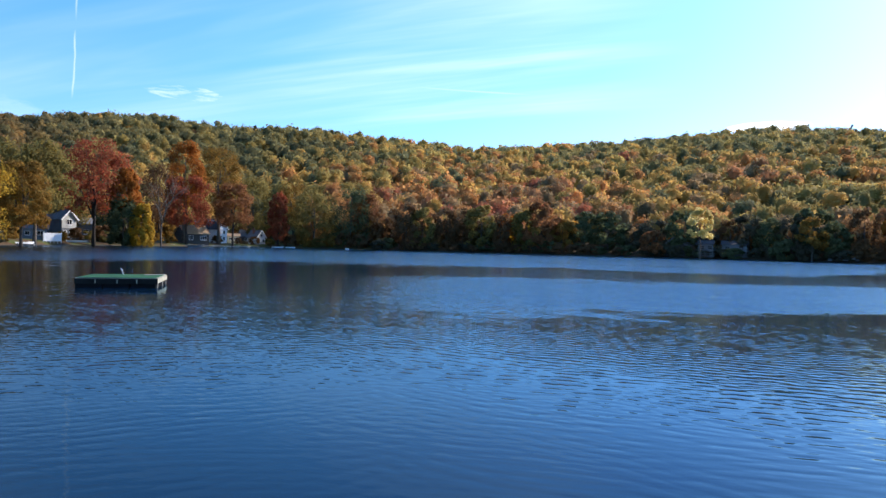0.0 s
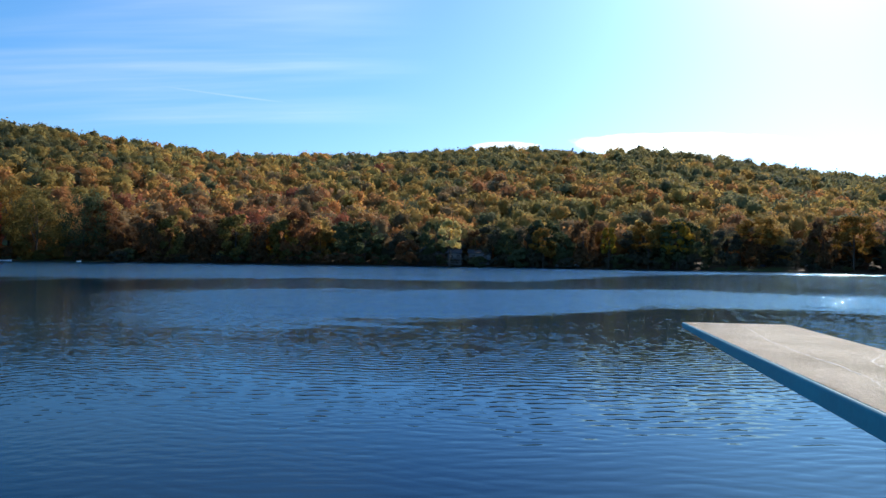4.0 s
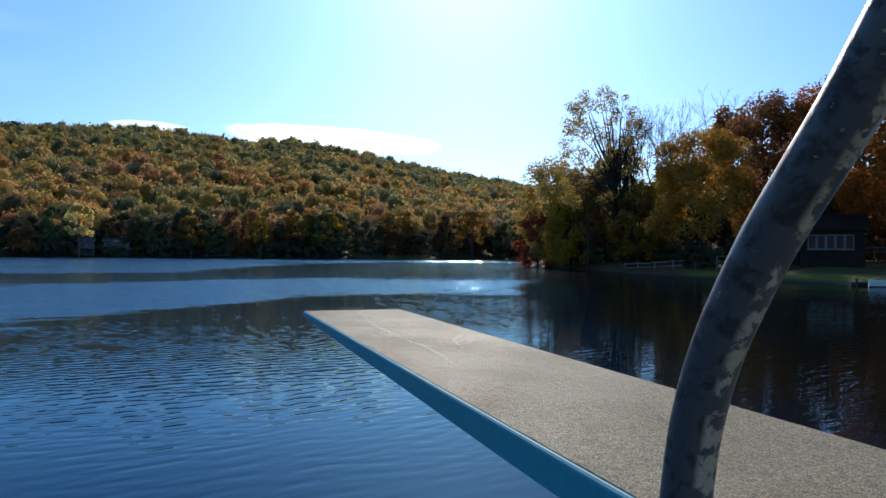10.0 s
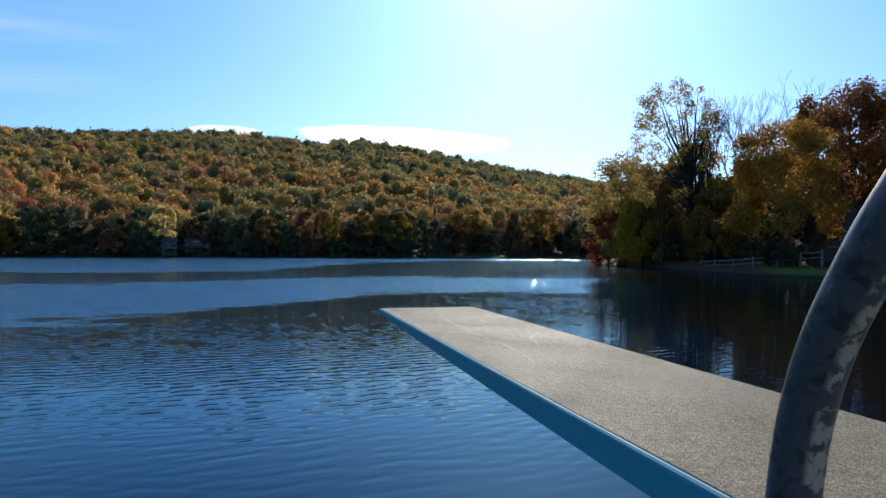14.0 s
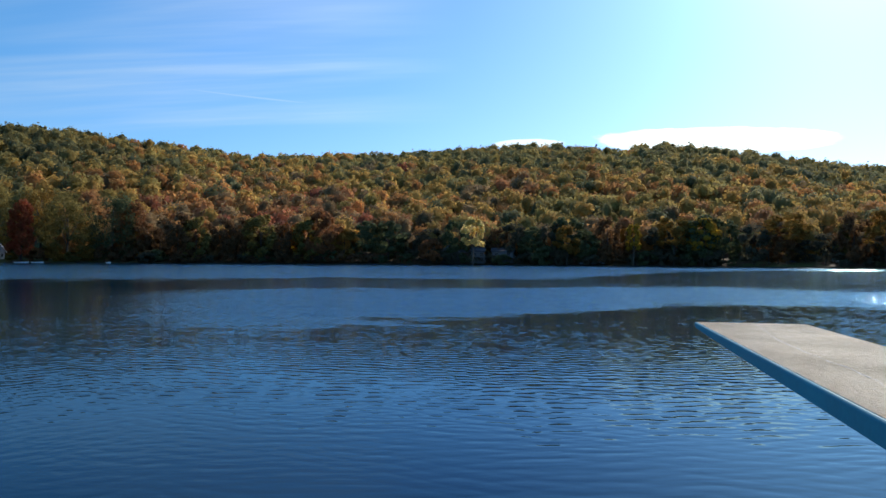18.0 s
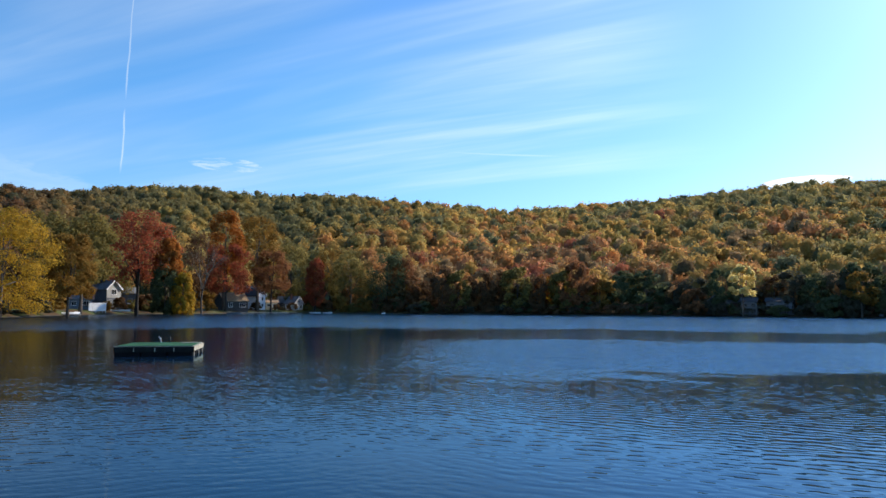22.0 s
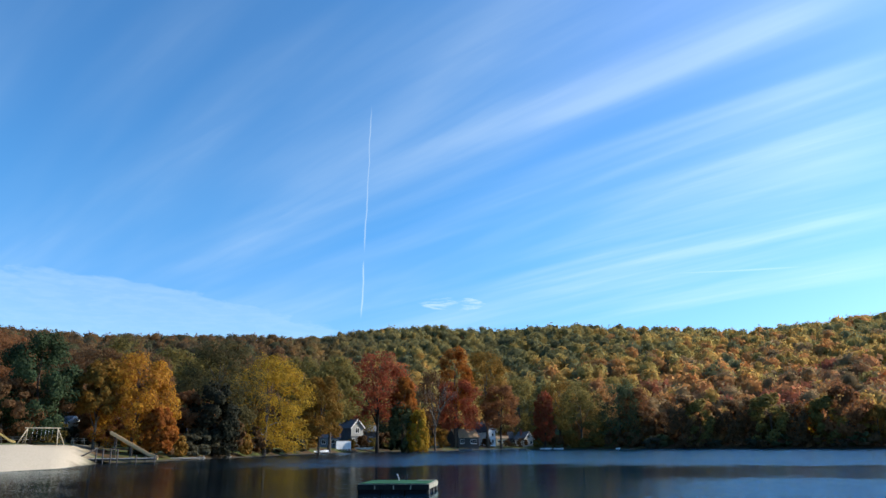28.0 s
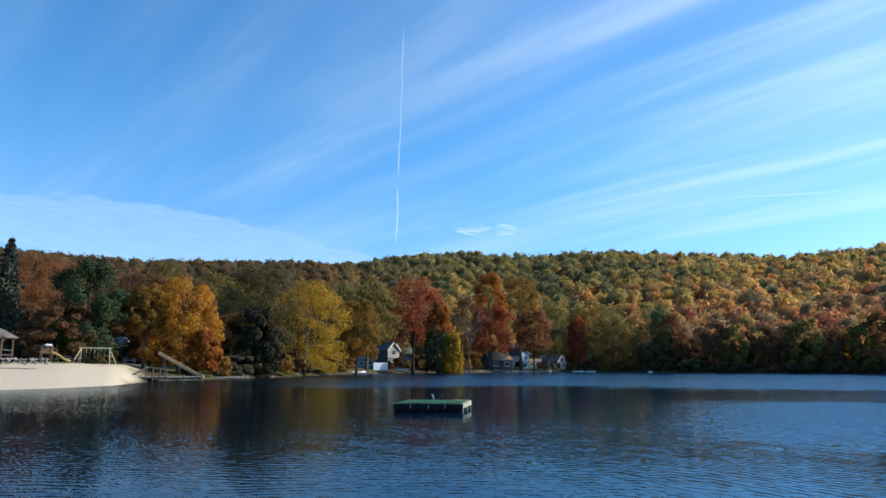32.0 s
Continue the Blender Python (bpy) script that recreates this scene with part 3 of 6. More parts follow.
def crown_spots(rng, n, clumps, spread=0.2, hollow=0.45):
    """Places of leaves in a unit crown, gathered in clumps, with gaps."""
    z = rng.uniform(-0.92, 0.95, clumps)
    girth = np.sqrt(np.clip(1 - (np.abs(z + 0.2) / 1.2) ** 2.2, 0, 1)) * rng.uniform(0.82, 1.05, clumps)
    ring = rng.uniform(hollow, 1.0, clumps) ** 0.6 * girth
    ang = rng.uniform(0, 2 * math.pi, clumps)
    cen = np.stack([ring * np.cos(ang), ring * np.sin(ang), z], -1)
    k = rng.integers(0, clumps, n)
    size = rng.uniform(0.7, 1.3, clumps)
    p = rng.normal(size=(n, 3))
    p /= np.linalg.norm(p, axis=1)[:, None]
    p *= (rng.uniform(0.2, 1.0, n) ** 0.5)[:, None] * spread * size[k][:, None]
    p[:, 2] *= 0.75
    return cen[k] + p, cen, p / (spread + 1e-6) + cen[k] * 0.7


def trunk_mesh(rng, height, girth, spots, lean=(0, 0), limbs=9, base=0.25, sides=8):
    """A tapered trunk with limbs that reach into the crown."""
    bm = bmesh.new()
    n = 7
    line = []
    wob = rng.normal(size=(n, 2)) * height * 0.012
    for i in range(n):
        f = i / (n - 1)
        line.append(Vector((lean[0] * f * f * height + wob[i][0] * f, lean[1] * f * f * height + wob[i][1] * f, -0.6 + f * (height * 0.86 + 0.6))))
    rad = [girth * (1.35 if i == 0 else 1.0) * (1 - 0.88 * i / (n - 1)) for i in range(n)]
    tube(bm, line, rad, sides)
    pick = rng.permutation(len(spots))[:limbs]
    for k in pick:
        goal = Vector(spots[k])
        f = min(max(base + rng.uniform(0, 0.5), 0.15), 0.85)
        i = f * (n - 1)
        a = line[int(i)].lerp(line[min(int(i) + 1, n - 1)], i % 1)
        mid = a.lerp(goal, 0.5) + Vector((0, 0, height * 0.03))
        r0 = girth * (1 - 0.88 * f) * 0.6
        tube(bm, [a, mid, goal], [r0, r0 * 0.6, r0 * 0.18], 5)
    return bm


def broadleaf(name, m, height, width, leafs, seed, label, n=2500, size=0.35, clumps=34, bottom=0.22, lean=(0, 0), bark=None, spread=0.22, limbs=9, category="tree", group="", girth=None):
    """A tree with a trunk, limbs and a clumped crown; the crown spans bottom*height to height."""
    rng = np.random.default_rng(seed)
    t = thing(name, m, label, category, group)
    lo = bottom * height
    rz = (height - lo) / 2
    spots, cen, out = crown_spots(rng, n, clumps, spread)
    shape = np.array([width / 2, width / 2, rz])
    shift = np.array([lean[0] * height * 0.6, lean[1] * height * 0.6, lo + rz])
    V, F = leaf_cards(rng, spots * shape + shift, size, out=out + np.array([0, 0, 0.15]))
    part("trunk", trunk_mesh(rng, height, girth or height * 0.018, cen * shape * 0.9 + shift, lean, limbs), bark or BARK, t)
    part("crown", mesh_of("crown", V, F), LEAF[leafs], t)
    return t


def conifer(name, m, height, width, seed, label, n=3500, size=0.4, leafs="needle"):
    rng = np.random.default_rng(seed)
    t = thing(name, m, label, "tree")
    part("trunk", tubed([(0, 0, -0.5), (0, 0, height * 0.5), (0, 0, height)], [height * 0.016, height * 0.01, 0.02], 8), BARK_DARK, t)
    tiers = int(height * 1.5)
    f = rng.integers(0, tiers, n) / tiers
    ang = rng.uniform(0, 2 * math.pi, n)
    arms = np.round(ang / (2 * math.pi) * 9 + f * 31) / 9 * 2 * math.pi
    ang = arms + rng.normal(size=n) * 0.14
    reach = rng.uniform(0.1, 1.0, n) ** 0.6
    rad = (1 - f) ** 0.85 * width / 2 * reach * (0.75 + 0.3 * np.sin(f * 37 + arms * 3))
    z = height * (0.06 + 0.94 * f) - reach * (1 - f) * width * 0.12 + rng.normal(size=n) * 0.12
    V, F = leaf_cards(rng, np.stack([rad * np.cos(ang), rad * np.sin(ang), z], -1), size, lie=0.4)
    part("crown", mesh_of("crown", V, F), LEAF[leafs], t)
    return t


def bare_tree(name, m, height, spread, seed, label, levels=5, bark=None, girth=None, lean=(0, 0)):
    """A leafless tree, all trunk, limbs and twigs."""
    rng = random.Random(seed)
    t = thing(name, m, label, "tree")
    bm_t, bm_b = bmesh.new(), bmesh.new()
    g = girth or height * 0.014

    def grow(bm, a, d, length, r, level):
        mid = a + d * length * 0.5 + Vector((rng.uniform(-1, 1), rng.uniform(-1, 1), 0)) * length * 0.06
        end = a + d * length + Vector((0, 0, length * 0.06))
        tube(bm, [a, mid, end], [r, r * 0.8, r * 0.6], 6 if level < 2 else 3, caps=False)
        if level >= levels:
            return
        for i in range(rng.choice((2, 3, 3)) if level else 4):
            nd = (d + Vector((rng.uniform(-1, 1), rng.uniform(-1, 1), rng.uniform(-0.15, 0.5))) * spread).normalized()
            grow(bm_b, a.lerp(end, rng.uniform(0.55, 1.0)), nd, length * rng.uniform(0.55, 0.8), max(r * 0.55, 0.012), level + 1)

    grow(bm_t, Vector((0, 0, -0.4)), Vector((lean[0], lean[1], 1)).normalized(), height * 0.36, g, 0)
    tall = max(v.co.z for v in bm_b.verts) / height
    for b in (bm_t, bm_b):
        for v in b.verts:
            v.co.z /= tall
    part("trunk", bm_t, bark or BARK, t)
    part("crown", bm_b, bark or BARK, t, "bare branches and twigs")
    return t


def rooted(az, d, turn=0.0, sink=0.0):
    z = float(land(np.array(az), np.array(d)))
    p = at(az, d, max(z, 0.0) - sink)
    return Matrix.Translation(p) @ pose(0, 0, 0, 0, 0, turn)


# trees of the hillside, far too many to count
PALETTE = np.array([(0.27, 0.23, 0.08), (0.18, 0.18, 0.08), (0.40, 0.295, 0.075), (0.52, 0.32, 0.07), (0.54, 0.255, 0.07), (0.42, 0.19, 0.07), (0.32, 0.205, 0.09), (0.42, 0.13, 0.06)])
PALETTE = 1.24 * (0.92 * PALETTE + 0.08 * PALETTE.mean(axis=1)[:, None] * np.array((0.98, 1.0, 1.05)))


def woods():
    rng = np.random.default_rng(5)
    # crowns: a lumpy core with leaf sprays over it; the last three kinds are finer, for the near edge
    kinds = []
    for k in range(9):
        fine = k >= 6
        bm = bmesh.new()
        bmesh.ops.create_icosphere(bm, subdivisions=2 if fine else 1, radius=1.0)
        core = np.array([v.co[:] for v in bm.verts])
        tris = np.array([[v.index for v in f.verts] for f in bm.faces])
        bm.free()
        cards = 460 if fine else 190

        def lumps(q):
            return np.array([0.86 + 0.42 * noise.noise((u[0] * 1.5 + k * 7, u[1] * 1.5, u[2] * 1.5)) + 0.2 * noise.noise((u[0] * 4 + k * 7, u[1] * 4, u[2] * 4)) for u in q])[:, None]

        way = rng.normal(size=(cards * 2, 3))
        way /= np.linalg.norm(way, axis=1)[:, None]
        way = way[way[:, 2] > -0.55][:cards]
        cards = len(way)
        skin = way * lumps(way) * 0.86
        core = core * lumps(core) * 0.74
        spots = skin * rng.uniform(0.86, 1.16, (cards, 1)) + rng.normal(size=(cards, 3)) * 0.05
        V, F = leaf_cards(rng, spots, 0.10 if fine else 0.15, 3, out=skin)
        soft = np.vstack([core, np.repeat(skin, 3, axis=0)]) + (0, 0, 0.85)
        soft += np.vstack([np.zeros_like(core), np.repeat(rng.normal(size=(cards, 3)) * 0.22, 3, axis=0)])
        soft /= np.linalg.norm(soft, axis=1)[:, None]
        kinds.append((np.vstack([core, V]), np.vstack([tris, F + len(core)]), soft))
    sector = 15
    for a0 in range(-60, 90, sector):
        az, rr = [], []
        r = 0.0
        for ring in range(90):
            r = 100 + ring * 7.6
            if r > 690:
                break
            step = math.degrees(8.2 / r)
            for a in np.arange(a0, a0 + sector, step):
                az.append(a + rng.uniform(-0.6, 0.6) * step)
                rr.append(r + rng.uniform(-4.0, 4.0))
        az, rr = np.array(az), np.array(rr)
        keep = (rr > along(SHORE, az) + np.where(az > 33, 52, 14)) & (rr > 205) & (rr < 660) & (az < 83) & ((az > -46) | (rng.uniform(size=len(az)) < 0.3))
        keep &= rng.uniform(size=len(az)) > 0.05
        az, rr = az[keep], rr[keep]
        z = land(az, rr)
        x, y = -rr * np.sin(np.radians(az)), rr * np.cos(np.radians(az))
        edge = np.clip((rr - along(SHORE, az)) / 40, 0, 1)
        high = np.clip((rr - 262) / 360, 0, 1)
        patch = np.array([noise.noise((float(u) * 0.018, float(v) * 0.018, 3.0)) for u, v in zip(x, y)])
        # greener and duller towards the top of the hill and to the east, warmer lower down
        warm = 0.79 - 0.70 * high - 0.3 * np.clip((az - 24) / 10, 0, 1) - 0.24 * np.clip((9 - az) / 12, 0, 1) + 0.5 * patch + rng.normal(size=len(x)) * 0.22
        pick = np.clip(np.searchsorted([0.0, 0.14, 0.34, 0.56, 0.74, 0.92, 1.08], warm), 0, 7)
        order = np.array([0, 1, 2, 3, 4, 6, 5, 7])
        tint = PALETTE[order[pick]] * rng.uniform(0.82, 1.18, (len(x), 1))
        tint = tint * (1 - 0.2 * np.clip((az - 22) / 8, 0, 1))[:, None]
        # oaks in their last brown leaf above the beach
        oaks = (np.clip((az - 46) / 10, 0, 1) * 0.85)[:, None]
        tint = tint * (1 - oaks) + oaks * np.array([(0.17, 0.085, 0.05), (0.11, 0.075, 0.05), (0.075, 0.08, 0.05), (0.21, 0.10, 0.045)])[rng.integers(0, 4, len(x))]
        # shade at the foot of the backlit slope, put into the tint as dark green
        foot = (np.clip((14 - az) / 8, 0, 1) * np.clip((335 - rr) / 50, 0, 1))[:, None]
        tint = tint * (1 - 0.15 * foot) + foot * 0.15 * np.array((0.05, 0.06, 0.045))
        wide = rng.uniform(3.4, 7.4, len(x))
        tall = wide * rng.uniform(0.85, 1.3, len(x))
        top = rng.uniform(10.0, 16.5, len(x))
        turn = rng.uniform(0, 2 * math.pi, len(x))
        squash = rng.uniform(0.7, 1.2, len(x))
        kind = np.where(rr < 330, rng.integers(6, 9, len(x)), rng.integers(0, 6, len(x)))
        Vs, Fs, Cs, Ns, base = [], [], [], [], 0
        for k, (V, F, soft) in enumerate(kinds):
            s = np.where(kind == k)[0]
            c, sn = np.cos(turn[s])[:, None], np.sin(turn[s])[:, None]
            X = (V[:, 0] * c - V[:, 1] * sn * squash[s][:, None]) * wide[s][:, None] + x[s][:, None]
            Y = (V[:, 0] * sn + V[:, 1] * c * squash[s][:, None]) * wide[s][:, None] + y[s][:, None]
            Z = V[:, 2] * tall[s][:, None] + (z[s] + top[s] - tall[s])[:, None]
            Vs.append(np.stack([X, Y, Z], -1).reshape(-1, 3))
            Fs.append((F[None] + (np.arange(len(s)) * len(V))[:, None, None]).reshape(-1, 3) + base)
            Cs.append(np.repeat(tint[s], len(V), axis=0))
            Ns.append(np.stack([soft[:, 0] * c - soft[:, 1] * sn, soft[:, 0] * sn + soft[:, 1] * c, np.repeat(soft[None, :, 2], len(s), 0)], -1).reshape(-1, 3))
            base += len(s) * len(V)
        me = mesh_of("forest", np.vstack(Vs), np.vstack(Fs))
        col = me.color_attributes.new("tint", "FLOAT_COLOR", "POINT")
        rgba = np.ones((base, 4), np.float32)
        rgba[:, :3] = np.vstack(Cs)
        col.data.foreach_set("color", rgba.ravel())
        me.normals_split_custom_set_from_vertices(np.vstack(Ns).tolist())
        ob = part("forest", me, WOODS, None)
        tagged(ob, "dense autumn broadleaf forest covering the hillside above the lake", "forest", kind="stuff")


woods()

# ---- trees one can tell apart, far shore and left bank: heading, distance, top height, width, leaves ----
def shore_trees():
    say = {"gold": "golden yellow autumn tree on the lake bank", "yellow": "yellow-green autumn tree on the lake bank", "orange": "bright orange autumn tree on the lake bank",
           "tawny": "tawny orange-yellow tree near the water", "rust": "rust-brown oak near the lake shore", "red": "deep red maple near the lakeside houses",
           "olive": "olive-green broadleaf tree by the lake", "green": "dark green broadleaf tree by the lake", "dark": "dark shaded oak on the lake bank",
           "oak": "dark olive-brown oak on the lake bank", "pale": "pale yellow sunlit tree at the water's edge", "brown": "brown half-bare tree behind the beach"}
    rows = (
        (76.3, 135, 20.5, 14, "rust"), (74.4, 101, 9.8, 6.5, "brown"), (69, 150, 20, 12, "brown"), (67.2, 178, 26, 12, "olive"),
        (66.1, 106, 14.2, 9.0, "gold"), (68.6, 104, 13, 5, "tawny"), (64.3, 103, 6.8, 3.8, "orange"), (60.2, 126, 19.5, 12.5, "oak"), (62.3, 118, 10, 6, "rust"),
        (56.5, 136, 18.0, 14.5, "yellow"), (52.3, 150, 16, 8, "tawny"), (51.5, 172, 23, 12, "olive"), (47.7, 196, 26.5, 15.5, "red"), (45.5, 193, 19.5, 6.2, "orange"), (45.7, 190, 13, 6.0, "green"),
        (44.4, 188, 10.5, 5.0, "yellow"), (41.4, 234, 33, 10, "orange"), (41.2, 230, 22, 13.5, "red"), (38.8, 248, 34, 14, "tawny"), (37.7, 240, 21, 11.5, "rust"),
        (34.2, 262, 20, 7, "red"), (31.3, 264, 23, 14, "olive"), (28.3, 264, 24, 14, "green"), (27.0, 266, 22, 10, "rust"), (61.3, 170, 22, 14, "olive"),
        (71, 190, 24, 13, "brown"), (78.5, 140, 20, 14, "rust"), (57.5, 190, 24, 14, "brown"), (74.5, 165, 23, 14, "rust"), (72.8, 150, 18, 12, "brown"), (70.5, 128, 13, 9, "brown"), (66.0, 160, 21, 12, "brown"), (64.0, 185, 25, 14, "olive"), (59.0, 165, 19, 12, "tawny"), (54.0, 185, 24, 13, "olive"), (68.2, 118, 9, 6, "rust"), (78.8, 112, 14, 9, "brown"), (76.5, 180, 25, 14, "olive"), (80.5, 125, 18, 12, "rust"), (49.8, 215, 26, 13, "olive"), (46.3, 240, 27, 14, "green"),
        (43.2, 262, 28, 13, "brown"), (36.2, 280, 27, 14, "olive"), (33.0, 285, 26, 14, "tawny"),
    )
    open_foot = {47.7: 0.32, 41.2: 0.26, 41.4: 0.36, 38.8: 0.34, 37.7: 0.34, 34.2: 0.12, 51.5: 0.3, 52.3: 0.2, 45.5: 0.45, 72.5: 0.2, 69: 0.3, 68.6: 0.4, 70.5: 0.3}
    for i, (a, d, h, w, c) in enumerate(rows):
        z = float(land(np.array(a), np.array(d)))
        near = d < 160
        broadleaf("shore_tree", rooted(a, d, i * 47), h - max(z, 0), w * 1.22, c, 100 + i, say[c], n=19000 if near else 9000, size=0.165 if near else 0.29,
                  clumps=95 if near else 80, bottom=open_foot.get(a, 0.02 if c in ("gold", "yellow", "green", "tawny") else 0.1), spread=0.215 if near else 0.25, bark=BARK_DARK if c in ("dark", "red", "rust") else BARK)
    # edge of the far woods: prototypes, then copies along the shore
    kinds = ("olive", "rust", "tawny", "green", "brown", "orange", "yellow", "dark")
    protos = [broadleaf("shore_tree", pose(0, 0, 0), 14.0, 11.0, c, 300 + k, say[c], n=3000, size=0.45, clumps=40, bottom=0.08, spread=0.26, group="trees along the far shore") for k, c in enumerate(kinds)]
    rng = random.Random(9)
    used = set()
    a = 26.5
    while a > -34.5:
        # below heading 9, darker leaf kinds stand in for the shaded bank
        k = rng.choice((0, 1, 1, 2, 3, 3, 4, 4, 5, 6) if a > 9 else (3, 3, 3, 3, 4, 4, 7, 7, 7, 3))
        d = float(along(SHORE, a)) + rng.uniform(4, 12)
        s = rng.uniform(0.75, 1.3)
        m = rooted(a, d, rng.uniform(0, 360)) @ Matrix.Diagonal((s, s, s * rng.uniform(0.85, 1.2), 1))
        if k in used:
            copy_thing(protos[k], m)
        else:
            protos[k].matrix_basis = m
            used.add(k)
        a -= rng.uniform(1.2, 2.2)
    for k in range(len(kinds)):
        if k not in used:
            protos[k].matrix_basis = rooted(20 - k, 262)
    # low dark growth between the woods and the water
    low = [broadleaf("shrub", pose(0, 0, 0), 3.2, 6.0, c, 380 + k, "dense %s shrub at the foot of the far woods" % w, n=900, size=0.36, clumps=20, bottom=0.0, spread=0.32,
                     category="shrub", group="shrubs along the far shore", limbs=4) for k, (c, w) in enumerate((("dark", "dark green"), ("green", "green"), ("brown", "brown")))]
    for i, a in enumerate([u for u in np.arange(26.0, -33.0, -1.15) if not -27.0 < u < -20.8]):
        a = float(a) + rng.uniform(-0.4, 0.4)
        s = rng.uniform(0.7, 1.25) * (0.5 if a < -20 else 1.0)
        m = rooted(a, float(along(SHORE, a)) + rng.uniform(1.5, 4.0), rng.uniform(0, 360)) @ Matrix.Diagonal((s, s, s * rng.uniform(0.8, 1.3), 1))
        if i < 3:
            low[i].matrix_basis = m
        else:
            copy_thing(low[rng.choice((0, 0, 1, 2))], m)
    # trees that stand out against the shaded far bank: heading, distance, height, width, crown's foot, leaves
    for i, (a, d, h, w, b, c) in enumerate(((0.0, 236.5, 16.2, 8.5, 0.42, "pale"), (3.5, 244, 9.0, 9, 0.1, "rust"), (-7.8, 240, 13.5, 9, 0.3, "tawny"), (-13.1, 239, 14, 5.5, 0.4, "yellow"),
                                            (-16.2, 241, 16.5, 11, 0.4, "tawny"), (-18.4, 240, 15.5, 11, 0.35, "yellow"), (-24.3, 244, 17, 14, 0.45, "tawny"), (-23.0, 242, 11, 9, 0.2, "rust"),
                                            (-30.5, 240, 17, 13, 0.3, "tawny"), (-27.7, 243, 13, 5, 0.3, "olive"))):
        z = max(float(land(np.array(a), np.array(d))), 0)
        broadleaf("shore_tree", rooted(a, d, i * 31), h - z, w, c, 431 + i, say[c], n=4200, size=0.34, clumps=34, bottom=b, spread=0.25)
    for a, d, h in ((-10.2, 606, 17.5), (-15.3, 606, 15.5), (-16.0, 608, 13.5), (33.0, 612, 15.0), (36.2, 612, 14.0), (28.0, 610, 14.5)):
        broadleaf("ridge_tree", rooted(a, d), h, 6.5, "dark", int(a * 10) + 900, "lone taller tree standing on the ridge line", n=500, size=0.7, clumps=16, bottom=0.3, spread=0.25)
    conifer("spruce_tree", rooted(77.9, 108), 16.8, 8.5, 7, "tall dark spruce behind the beach pavilion", n=2600, size=0.32)
    broadleaf("pine_tree", rooted(72.6, 103), 13.4, 9.5, "pine", 91, "broad irregular green pine behind the swing set", n=18000, size=0.16, clumps=90, bottom=0.03, spread=0.24, bark=BARK_DARK)
    # near-black crown added for the dark shade mass under the oak
    broadleaf("shade_mass_tree", rooted(60.3, 117), 10.8, 7.6, "shade_black", 8, "near-black tree added for the shade mass by the water", n=12000, size=0.24, clumps=80, bottom=0.0, spread=0.26, bark=BARK_DARK)
    bare_tree("bare_tree", rooted(43.0, 205, 20), 22.0, 0.75, 3, "leafless brown tree between the lakeside houses")


shore_trees()


